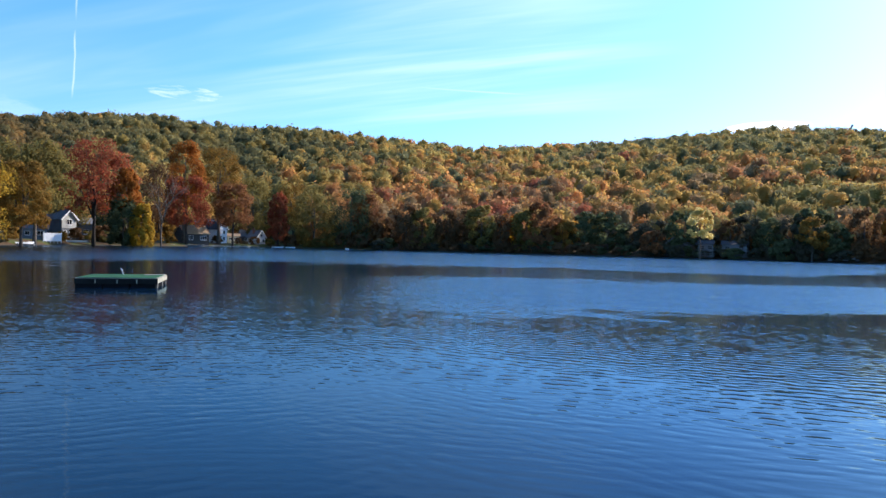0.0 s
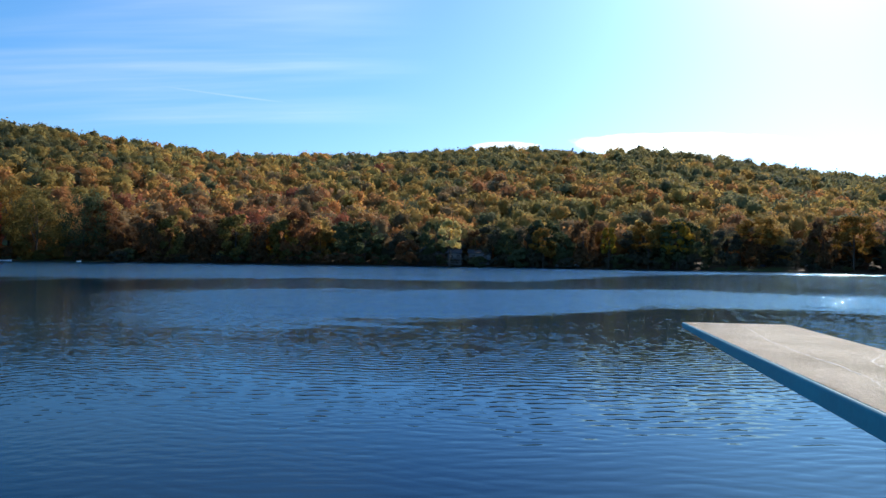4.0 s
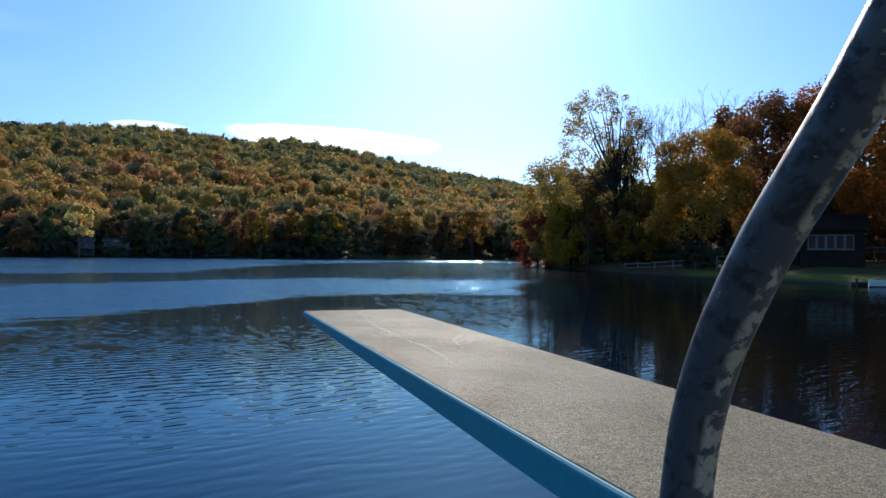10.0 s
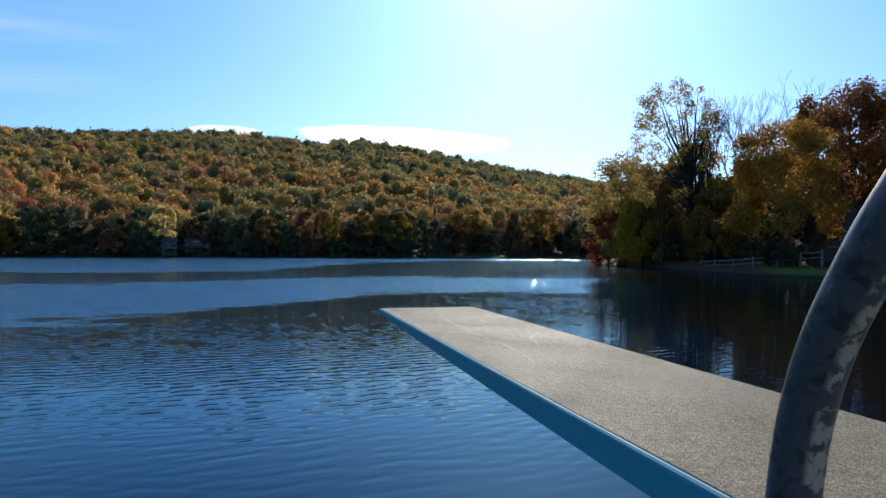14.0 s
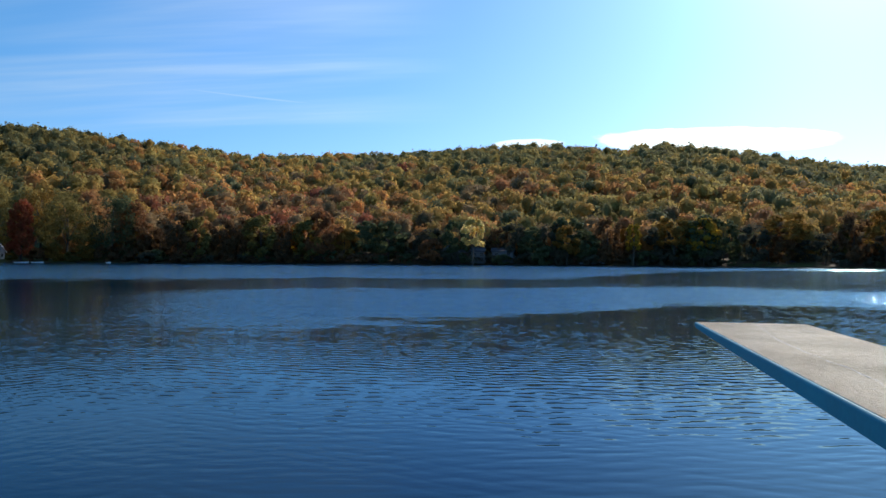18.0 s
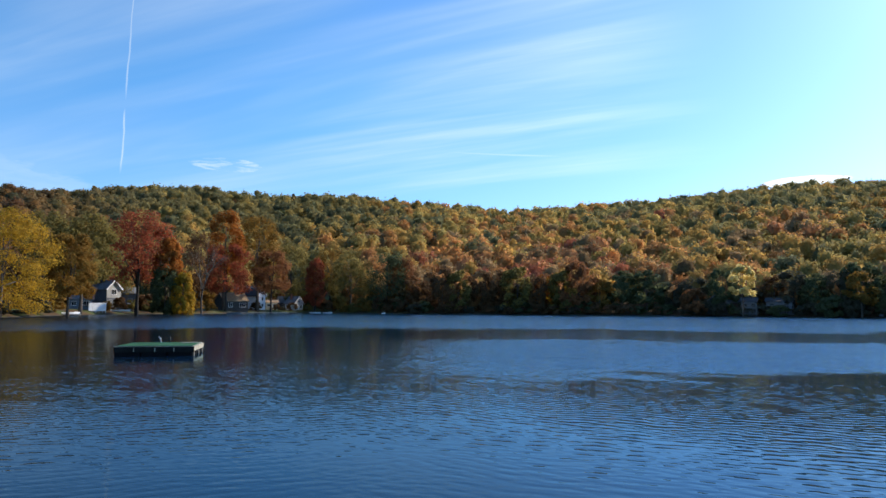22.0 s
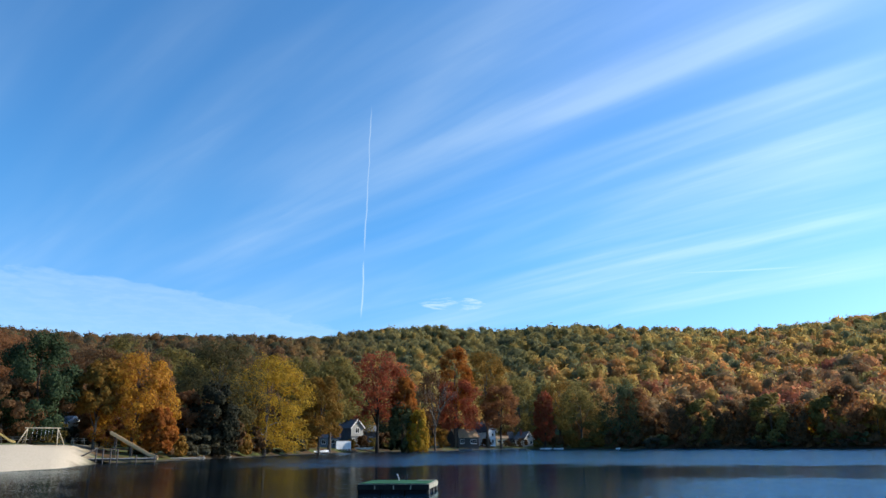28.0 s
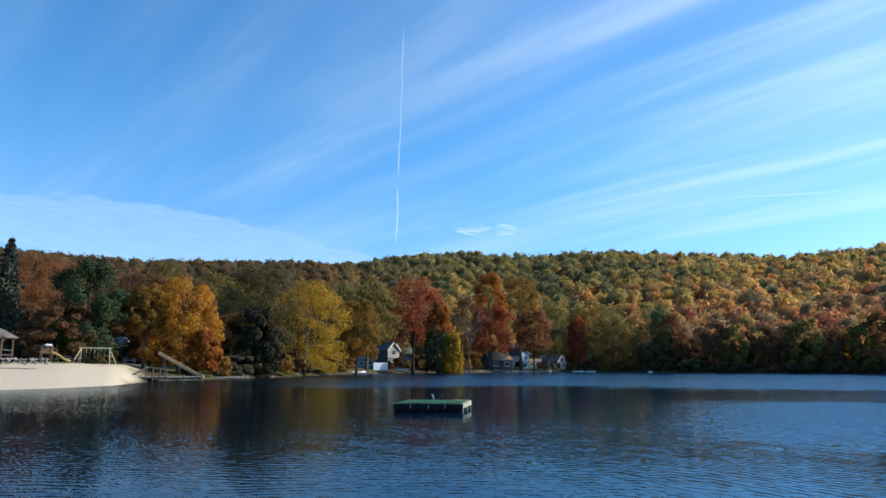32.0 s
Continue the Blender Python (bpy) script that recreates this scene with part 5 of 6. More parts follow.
def window(t, x, z, w, h, y, frame_mat, bars=1):
    """A window in a front wall at depth y: a frame, a sill and its panes."""
    b = 0.09
    bm = bmesh.new()
    box(bm, (x - w / 2, y - 0.07, z), (x - w / 2 + b, y + 0.02, z + h))
    box(bm, (x + w / 2 - b, y - 0.07, z), (x + w / 2, y + 0.02, z + h))
    box(bm, (x - w / 2 + b, y - 0.068, z + h - b), (x + w / 2 - b, y + 0.02, z + h))
    box(bm, (x - w / 2 + b, y - 0.068, z), (x + w / 2 - b, y + 0.02, z + b))
    for k in range(bars):
        u = x - w / 2 + w * (k + 1) / (bars + 1)
        box(bm, (u - 0.03, y - 0.06, z + b), (u + 0.03, y + 0.02, z + h - b))
    f = part("window", bm, frame_mat, t, "painted window frame")
    part("pane", boxed((x - w / 2 + b, y - 0.035, z + b), (x + w / 2 - b, y - 0.02, z + h - b)), GLASS, f, "dark window glass")
    part("sill", boxed((x - w / 2 - 0.06, y - 0.14, z - 0.07), (x + w / 2 + 0.06, y - 0.005, z - 0.003), 0.01), frame_mat, f)


def house(name, m, w, depth, h, rise, wall, roof, label, front_gable=True, windows=(), trim=None, chimney=None, door=None, category="house", over=0.4, down=1.5):
    """A gabled house whose front is at y = 0. rise: the roof's height over the walls."""
    trim = trim or WHITE
    t = thing(name, m, label, category)
    bm = bmesh.new()
    if front_gable:
        prof = ((-w / 2, -down), (w / 2, -down), (w / 2, h), (0, h + rise), (-w / 2, h))
        a = [bm.verts.new((x, 0.0, z)) for x, z in prof]
        b = [bm.verts.new((x, depth, z)) for x, z in prof]
    else:
        prof = ((0.0, -down), (depth, -down), (depth, h), (depth / 2, h + rise), (0.0, h))
        a = [bm.verts.new((-w / 2, y, z)) for y, z in prof]
        b = [bm.verts.new((w / 2, y, z)) for y, z in prof]
    bm.faces.new(a)
    bm.faces.new(b[::-1])
    for k in range(5):
        bm.faces.new((a[k], b[k], b[(k + 1) % 5], a[(k + 1) % 5]))
    bmesh.ops.recalc_face_normals(bm, faces=bm.faces)
    part("wall", bm, wall, t)
    run = (w if front_gable else depth) / 2
    thick = 0.16
    for side in (-1, 1):
        bm = bmesh.new()
        drop = over * rise / run
        if front_gable:
            pts = ((side * (run + over), h - drop), (0.0, h + rise), (0.0, h + rise + thick), (side * (run + over), h - drop + thick))
            c = [bm.verts.new((x, -over, z + 0.01)) for x, z in pts]
            d = [bm.verts.new((x, depth + over, z + 0.01)) for x, z in pts]
        else:
            pts = ((depth / 2 + side * (run + over), h - drop), (depth / 2, h + rise), (depth / 2, h + rise + thick), (depth / 2 + side * (run + over), h - drop + thick))
            c = [bm.verts.new((-w / 2 - over, y, z + 0.01)) for y, z in pts]
            d = [bm.verts.new((w / 2 + over, y, z + 0.01)) for y, z in pts]
        bm.faces.new(c)
        bm.faces.new(d[::-1])
        for k in range(4):
            bm.faces.new((c[k], d[k], d[(k + 1) % 4], c[(k + 1) % 4]))
        bmesh.ops.recalc_face_normals(bm, faces=bm.faces)
        part("roof", bm, roof, t)
    if front_gable:
        for side in (-1, 1):
            ln = math.hypot(run + over, rise * (run + over) / run)
            bm = boxed((0, -over - 0.05, -0.18), (ln, -over - 0.005, 0.17))
            ob = part("barge_board", bm, trim, t)
            ob.matrix_basis = Matrix.Translation((0, 0, h + rise)) @ (pose(0, 0, 0, 0, math.degrees(math.atan2(rise, run)), 0) if side > 0 else pose(0, 0, 0, 0, -math.degrees(math.atan2(rise, run)), 0) @ Matrix.Diagonal((-1, 1, 1, 1)))
    for x, z, ww, hh, bars in windows:
        window(t, x, z, ww, hh, -0.024, trim, bars)
    if door is not None:
        part("door", boxed((door - 0.5, -0.07, 0.02), (door + 0.5, -0.025, 2.05), 0.01), DARK_WOOD, t, "dark front door")
    if chimney is not None:
        part("chimney", boxed((chimney - 0.35, depth * 0.5, h), (chimney + 0.35, depth * 0.5 + 0.6, h + rise + 1.0), 0.02), BRICK, t, "brick chimney")
    return t


# the row of houses on the left bank
lake_home = house("house", toward(49.3, 206, 36, 1.3), 4.2, 7.0, 5.6, 2.2, GREY, SHINGLE_GREY, "two-storey house with white upper gable among maples", windows=((0.0, 3.9, 1.5, 1.5, 1), (0.9, 1.2, 1.7, 1.4, 1), (-1.2, 1.2, 1.0, 1.3, 0)), chimney=1.2)
white_gable = bmesh.new()
gv = [white_gable.verts.new((x, y, z)) for y in (-0.024, -0.002) for x, z in ((-2.1, 3.1), (2.1, 3.1), (2.1, 5.6), (0.0, 7.75), (-2.1, 5.6))]
white_gable.faces.new(gv[:5])
for gk in range(5):
    white_gable.faces.new((gv[gk], gv[gk + 5], gv[(gk + 1) % 5 + 5], gv[(gk + 1) % 5]))
bmesh.ops.recalc_face_normals(white_gable, faces=white_gable.faces)
part("upper_siding", white_gable, PALE_SIDING, lake_home, "white clapboard upper storey")
house("house", toward(48.5, 212, 8, 1.5), 5.5, 6.0, 4.3, 1.6, GREY, SHINGLE_GREY, "dark grey house wing with white upper trim", front_gable=False, windows=((-1.4, 1.4, 1.8, 1.4, 1), (1.2, 1.4, 1.2, 1.3, 0)))
house("cottage", toward(51.5, 187, 0, 1.0), 5.2, 5.0, 2.7, 0.8, BLUE_GREY, SHINGLE_GREY, "low blue-grey lakeside cottage with shallow roof", front_gable=False, windows=((-1.4, 1.2, 1.1, 1.0, 1), (1.3, 1.3, 1.5, 1.0, 1)))
house("house", toward(40.4, 236, 24, 1.2), 8.2, 8.0, 3.0, 2.6, DARK_WOOD, SHINGLE_TAN, "dark wooden house with a tan shingle roof", front_gable=False, windows=((2.2, 0.9, 2.2, 1.4, 2), (-2.0, 0.9, 1.4, 1.4, 1)), chimney=-2.5)
house("house", toward(39.5, 262, 0, 1.5), 9.5, 8.0, 6.6, 1.8, GREY, SHINGLE_DARK, "large grey two-storey house behind the trees", front_gable=False, windows=((-2.6, 4.0, 1.2, 1.4, 1), (0.0, 4.0, 1.2, 1.4, 1), (2.6, 4.0, 1.2, 1.4, 1)))
house("house", toward(38.45, 256, 42, 1.3), 3.6, 7.0, 5.2, 2.4, WHITE, SHINGLE_DARK, "narrow white gable end beside the grey house", windows=((0.4, 3.2, 0.9, 1.3, 0), (0.4, 0.9, 0.9, 1.3, 0)))
house("cottage", toward(37.65, 264, 0, 1.2), 4.2, 5.0, 2.7, 0.9, CREAM, SHINGLE_TAN, "low cream cottage with long windows", front_gable=False, windows=((-1.0, 1.2, 1.2, 0.9, 1), (0.9, 1.2, 1.2, 0.9, 1)))
house("cottage", toward(35.5, 270, 42, 1.3), 4.2, 5.5, 2.6, 2.4, WHITE, SHINGLE_GREY, "small white gabled cottage close to the water", windows=((0.0, 2.7, 0.9, 0.9, 0), (-1.1, 0.6, 0.9, 1.2, 0), (1.1, 0.6, 0.9, 1.2, 0)), chimney=-1.0)
house("cottage", toward(36.5, 276, 10, 1.3), 5.5, 5.0, 2.9, 2.2, TAUPE, SHINGLE_GREY, "grey-roofed wing beside the white cottage", front_gable=False, windows=((-1.0, 1.0, 1.2, 1.1, 1),))
house("house", toward(62.0, 146, 10, 1.0), 8.5, 7.0, 4.4, 2.2, BLUE, SHINGLE_DARK, "blue house half hidden behind the golden tree", windows=((-2.0, 1.4, 1.3, 1.4, 1), (2.0, 1.4, 1.3, 1.4, 1)), front_gable=True)
house("house", toward(57.9, 160, 0, 1.0), 6.5, 6.0, 3.4, 1.8, WHITE, SHINGLE_GREY, "white house glimpsed behind the yellow tree", windows=((-1.6, 1.0, 1.2, 1.3, 1), (1.6, 1.0, 1.2, 1.3, 1)))
house("cottage", toward(70.1, 121, 40, 2.7), 3.0, 4.5, 2.4, 1.2, WHITE, SHINGLE_GREY, "small white cottage behind the swing set", windows=((0.2, 0.8, 1.2, 1.1, 1),))
house("house", toward(76.1, 128, 0, 4.0), 6.5, 7.0, 3.4, 1.6, BLUE, SHINGLE_DARK, "blue house in the shade behind the pavilion", front_gable=False, windows=((-1.6, 1.2, 1.3, 1.2, 1), (1.4, 1.2, 1.3, 1.2, 1)))


def panel_fence(az, d, length, z):
    t = thing("panel_fence", toward(az, d, 28, z), "white panel fence beside the blue-grey cottage", "fence")
    n = 5
    for k in range(n):
        x = -length / 2 + k * length / n
        part("panel", boxed((x + 0.04, 0, 0.05), (x + length / n - 0.04, 0.05, 2.0), 0.01), WHITE, t)
    for k in range(n + 1):
        x = -length / 2 + k * length / n
        part("post", boxed((x - 0.06, 0.05, -0.4), (x + 0.06, 0.15, 2.1), 0.01), WHITE, t)


panel_fence(50.35, 184, 4.2, 0.85)


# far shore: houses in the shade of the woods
house("boathouse", toward(1.9, 250, 0, 1.0), 7.5, 7.0, 3.4, 3.0, TAUPE, SHINGLE_GREY, "grey gabled boathouse under the far trees", windows=((0.0, 3.6, 1.2, 1.2, 1),), trim=SHADED_WHITE)
house("boathouse", toward(0.9, 252, 0, 1.0), 6.0, 6.0, 3.6, 0.9, BROWN, SHINGLE_GREY, "brown boathouse wing under the far trees", front_gable=False, windows=((0.0, 1.6, 2.0, 1.2, 2),))


def decked_house(az, d, w, levels, wall, label):
    t = house("lake_house", toward(az, d, 0, 0.6), w, 7.0, levels * 1.9 + 0.6, 1.2, wall, SHINGLE_DARK, label, front_gable=False, windows=tuple((x, 0.7 + 1.9 * k, 1.4, 1.2, 1) for k in range(levels) for x in (-w * 0.28, w * 0.28)), trim=SHADED_WHITE)
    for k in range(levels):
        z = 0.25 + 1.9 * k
        part("deck", boxed((-w / 2 - 0.4, -2.2 + 0.45 * k, z), (w / 2 + 0.4, -0.03, z + 0.16), 0.01), SHADED_WHITE, t, "white painted balcony deck")
        part("rail", boxed((-w / 2 - 0.4, -2.2 + 0.45 * k, z + 0.95), (w / 2 + 0.4, -2.1 + 0.45 * k, z + 1.05), 0.01), SHADED_WHITE, t, "white balcony rail")
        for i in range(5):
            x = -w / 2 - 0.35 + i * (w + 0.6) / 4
            part("baluster", boxed((x, -2.18 + 0.45 * k, z + 0.16), (x + 0.08, -2.1 + 0.45 * k, z + 0.95)), SHADED_WHITE, t)


decked_house(-0.45, 247, 4.6, 2, GREY, "grey lake house with white balconies on the far shore")
decked_house(-2.5, 248, 7.6, 2, GREY, "wide lake house with stacked white decks across the water")
house("boathouse", toward(-9.8, 244, 0, 0.5), 8.5, 6.0, 2.1, 1.2, BLUE_GREY, SHINGLE_GREY, "low blue-grey boathouse on the far shore", front_gable=False, windows=((-2.0, 0.7, 1.6, 0.9, 1), (2.0, 0.7, 1.6, 0.9, 1)))
house("lake_house", toward(-18.6, 254, 0, 0.8), 9.0, 7.0, 3.2, 1.6, GREY, SHINGLE_GREY, "shaded grey lake house behind the pale trees", front_gable=False, windows=((-2.5, 1.2, 1.6, 1.1, 1), (2.2, 1.2, 1.6, 1.1, 1)))


def car(az, d, turn, z, paint, label):
    t = thing("car", toward(az, d, turn, z), label, "car", "cars parked by the far lawn")
    bm = bmesh.new()
    prof = ((-2.2, 0.3), (2.2, 0.3), (2.25, 0.75), (1.5, 0.92), (0.8, 1.42), (-1.1, 1.45), (-1.9, 0.98), (-2.25, 0.85))
    a = [bm.verts.new((x, 0, zz)) for x, zz in prof]
    b = [bm.verts.new((x, 1.75, zz)) for x, zz in prof]
    bm.faces.new(a)
    bm.faces.new(b[::-1])
    for k in range(8):
        bm.faces.new((a[k], b[k], b[(k + 1) % 8], a[(k + 1) % 8]))
    bmesh.ops.recalc_face_normals(bm, faces=bm.faces)
    bmesh.ops.bevel(bm, geom=bm.edges[:], offset=0.06, segments=2, affect="EDGES")
    body = part("body", bm, paint, t)
    part("side_window", boxed((-1.0, -0.015, 0.98), (-0.15, 0.03, 1.35), 0.01), GLASS, body)
    part("side_window", boxed((-0.05, -0.015, 0.98), (0.75, 0.03, 1.35), 0.01), GLASS, body)
    for x in (-1.4, 1.4):
        for y in (0.0, 1.55):
            w = part("wheel", tubed([(x, y, 0.32), (x, y + 0.2, 0.32)], 0.32, 16), DARK_TYRE, t)
            part("rim", tubed([(x, y - 0.008, 0.32), (x, y + 0.03, 0.32)], 0.19, 12), STEEL, w)


DARK_TYRE = surface("tyre_rubber", (0.02, 0.02, 0.02), 0.85)
CAR_SILVER = surface("silver_car_paint", (0.55, 0.56, 0.58), 0.2, metal=0.6, vary=0.05)
CAR_WHITE = surface("white_car_paint", (0.75, 0.75, 0.75), 0.2, vary=0.05)
CAR_BLUE = surface("blue_car_paint", (0.05, 0.08, 0.16), 0.2, vary=0.05)
car(-24.5, 250, 8, 1.35, CAR_BLUE, "dark blue car parked above the far lawn")
car(-23.4, 251, 4, 1.35, CAR_SILVER, "silver car parked above the far lawn")
car(-27.6, 248, -6, 1.4, CAR_WHITE, "white car parked among the far trees")
car(-28.5, 249, 5, 1.4, CAR_SILVER, "silver car parked beside the white one")


# ---- docks, boats and walls along the banks ----
def jetty(az, d, length, width, turn, label, height=0.45, boards=12, mat=None):
    """A low plank dock on posts; its length runs along local x."""
    mat = mat or GREY_WOOD
    t = thing("dock", toward(az, d, turn, 0.0), label, "dock")
    for y in (0.08, width - 0.16):
        part("beam", boxed((-length / 2, y, height - 0.2), (length / 2, y + 0.1, height - 0.062), 0.005), mat, t)
    step = length / boards
    for k in range(boards):
        part("plank", boxed((-length / 2 + k * step, 0, height - 0.06), (-length / 2 + (k + 1) * step - 0.015, width, height), 0.006), mat, t)
    for k in range(max(2, int(length / 3))):
        x = -length / 2 + 0.3 + k * (length - 0.6) / (max(2, int(length / 3)) - 1)
        for y in (0.0, width):
            part("post", tubed([(x, y, -1.5), (x, y, height + 0.25)], 0.07, 8), mat, t)
    return t


def boat(az, d, turn, length, hull, label, z=0.0, covered=False):
    t = thing("boat", toward(az, d, turn, z), label, "boat")
    bm = bmesh.new()
    n = 9
    rows = []
    for i in range(n):
        f = i / (n - 1)
        x = (f - 0.45) * length
        w = length * 0.16 * (1 - max(0, (f - 0.45) / 0.55) ** 2.2)
        hgt = 0.42 + 0.15 * f * f
        rows.append([bm.verts.new((x, -w, hgt)), bm.verts.new((x, -w * 0.85, 0.05)), bm.verts.new((x, 0, -0.1)), bm.verts.new((x, w * 0.85, 0.05)), bm.verts.new((x, w, hgt)), bm.verts.new((x, w * 0.85, hgt - 0.05)), bm.verts.new((x, 0, 0.12)), bm.verts.new((x, -w * 0.85, hgt - 0.05))])
    for a, b in zip(rows, rows[1:]):
        for k in range(8):
            bm.faces.new((a[k], b[k], b[(k + 1) % 8], a[(k + 1) % 8]))
    bm.faces.new(rows[0])
    bm.faces.new(rows[-1][::-1])
    bmesh.ops.recalc_face_normals(bm, faces=bm.faces)
    part("hull", bm, hull, t)
    for x in (-0.2, 0.15):
        part("seat", boxed((x * length - 0.12, -length * 0.13, 0.28), (x * length + 0.12, length * 0.13, 0.33), 0.01), GREY_WOOD, t)
    if covered:
        bm = bmesh.new()
        tops = [[bm.verts.new((x * length, y * length * 0.15, zz)) for y, zz in ((-1, 0.5), (-0.5, 0.95), (0, 1.0), (0.5, 0.95), (1, 0.5))] for x in (-0.42, -0.2, 0.1, 0.32)]
        for a, b in zip(tops, tops[1:]):
            for k in range(4):
                bm.faces.new((a[k], b[k], b[k + 1], a[k + 1]))
        bm.faces.new(tops[0])
        bm.faces.new(tops[-1][::-1])
        bmesh.ops.recalc_face_normals(bm, faces=bm.faces)
        part("cover", bm, WHITE, t, "pale blue-white boat cover")
    return t


jetty(39.6, 224, 26, 1.6, -20, "long low concrete landing along the houses", 0.5, 20, CONCRETE)
jetty(36.8, 254, 10, 1.5, -10, "short wooden dock by the white cottage", 0.45, 10)
jetty(33.8, 258, 8, 1.6, 0, "small dock with boats by the red tree", 0.45, 8)
jetty(62.6, 106, 7.5, 1.3, 24, "pale floating dock along the wooded bank", 0.35, 10)
jetty(59.5, 118, 2.6, 1.2, 10, "small square dock under the dark oak", 0.3, 5)
jetty(51.9, 166, 3.0, 1.2, 0, "small dock in front of the cottage", 0.35, 6)
jetty(-35.1, 123, 4.4, 1.4, 20, "narrow pier with rail at the tip of the point", 0.55, 8)
boat(52.1, 168, 30, 3.6, WHITE, "small white rowing boat drawn up on the bank", 0.25)
boat(51.7, 170, 100, 3.0, WHITE, "white dinghy beside the small dock", 0.3)
boat(48.8, 196, 4, 5.0, WHITE, "upturned white canoe on the lawn", 0.75)
boat(47.9, 197, 40, 2.6, DARK_WOOD, "dark small boat on the lawn edge", 0.75)
boat(42.5, 222, 10, 3.6, WHITE, "white motorboat moored near the landing", 0.0)
boat(40.6, 221, -10, 4.0, GREY, "grey rowing boat at the landing", 0.0)
boat(34.2, 256, 15, 4.0, WHITE, "white boat moored at the small dock", 0.0)
boat(33.2, 255, -5, 3.4, WHITE, "second white boat by the far bank", 0.0)
boat(28.6, 250, 0, 1.5, WHITE, "tiny white boat near the dark far bank", 0.0)
boat(-61.4, 54.4, 6, 3.0, WHITE, "small white boat beside the lawn dock", 0.02)
jetty(-61.5, 56.2, 5.0, 1.4, 4, "low dark dock in front of the lawn", 0.22, 9, DARK_WOOD)


# ---- beach, playground and water slide ----
def pavilion():
    t = thing("pavilion", toward(78.5, 84, 0, 2.6), "six-sided brown wooden pavilion with shingled roof", "pavilion")
    r, h = 2.0, 2.15
    bm = bmesh.new()
    eave = [bm.verts.new((2.45 * math.cos(k * math.pi / 3), 2.45 * math.sin(k * math.pi / 3), h)) for k in range(6)]
    mid = [bm.verts.new((1.1 * math.cos(k * math.pi / 3), 1.1 * math.sin(k * math.pi / 3), h + 0.75)) for k in range(6)]
    low = [bm.verts.new((2.4 * math.cos(k * math.pi / 3), 2.4 * math.sin(k * math.pi / 3), h - 0.1)) for k in range(6)]
    top = bm.verts.new((0, 0, h + 1.35))
    for k in range(6):
        j = (k + 1) % 6
        bm.faces.new((eave[k], eave[j], mid[j], mid[k]))
        bm.faces.new((mid[k], mid[j], top))
        bm.faces.new((low[k], low[j], eave[j], eave[k]))
    bm.faces.new(low[::-1])
    bmesh.ops.recalc_face_normals(bm, faces=bm.faces)
    roof = part("roof", bm, SHINGLE_BROWN, t)
    part("finial", tubed([(0, 0, h + 1.3), (0, 0, h + 1.45), (0, 0, h + 1.6)], [0.1, 0.07, 0.015], 8), DARK_WOOD, roof)
    for k in range(6):
        x, y = r * math.cos(k * math.pi / 3), r * math.sin(k * math.pi / 3)
        part("post", boxed((x - 0.08, y - 0.08, -0.1), (x + 0.08, y + 0.08, h - 0.1), 0.01), BROWN, t)
        x2, y2 = r * math.cos((k + 1) * math.pi / 3), r * math.sin((k + 1) * math.pi / 3)
        if k != 4:
            for z in (0.35, 0.85):
                part("rail", tubed([(x, y, z), (x2, y2, z)], 0.04, 6), BROWN, t)
        for q, (u, v) in enumerate(((x, y), (x2, y2))):
            c = Vector(((x + x2) / 2, (y + y2) / 2, 0))
            e = Vector((u, v, 0)).lerp(c, 0.35)
            part("brace", tubed([(u, v, h - 0.75), (e.x, e.y, h - 0.12)], 0.035, 6), BROWN, t)
    part("floor", tubed([(0, 0, -0.1), (0, 0, 0.03)], 2.2, 6), GREY_WOOD, t)
    part("bench", boxed((-1.2, 1.2, 0.4), (1.2, 1.6, 0.46), 0.01), BROWN, t)


def boulder(rng, r):
    bm = bmesh.new()
    bmesh.ops.create_icosphere(bm, subdivisions=2, radius=r)
    o = rng.uniform(0, 50)
    for v in bm.verts:
        v.co *= 0.85 + 0.75 * noise.noise(v.co * (1.3 / r) + Vector((o, 0, 0)))
        v.co.z *= 0.7
    return bm


def stone_wall():
    rng = random.Random(12)
    t = thing("stone_wall", toward(77.3, 80, 0, 2.05), "low wall of pale boulders above the beach", "wall")
    for k in range(34):
        x, z = -4.2 + (k % 17) * 0.47 + rng.uniform(-0.1, 0.1), 0.12 + 0.32 * (k // 17)
        ob = part("stone", boulder(rng, rng.uniform(0.16, 0.30)), PALE_STONE, t)
        ob.matrix_basis = pose(x, rng.uniform(-0.1, 0.15), z, 0, 0, rng.uniform(0, 360))


def swing_set():
    t = thing("swing_set", toward(71.9, 92, 6, 2.15), "tan wooden swing set at the edge of the sand", "swing set")
    tan = surface("tan_timber", (0.42, 0.34, 0.22), 0.7, vary=0.2)
    part("top_beam", boxed((-1.8, -0.05, 1.75), (1.8, 0.05, 1.87), 0.01), tan, t)
    for x, s in ((-1.5, -1), (1.5, 1)):
        for q in (-1, 1):
            part("leg", tubed([(x, 0, 1.78), (x + s * 0.95 * (0.5 + 0.5 * q * s), q * 0.9, -0.05)], 0.06, 8), tan, t)
        part("cross_brace", tubed([(x + s * 0.2, -0.45, 0.8), (x + s * 0.2, 0.45, 0.8)], 0.045, 6), tan, t)
    for x in (-0.75, 0.1, 0.8):
        sw = part("swing_seat", boxed((x - 0.22, -0.1, 0.45), (x + 0.22, 0.1, 0.49), 0.01), DARK_WOOD, t)
        for u in (-0.2, 0.2):
            part("chain", tubed([(x + u, 0, 0.48), (x + u, 0, 1.76)], 0.012, 5), STEEL, sw)


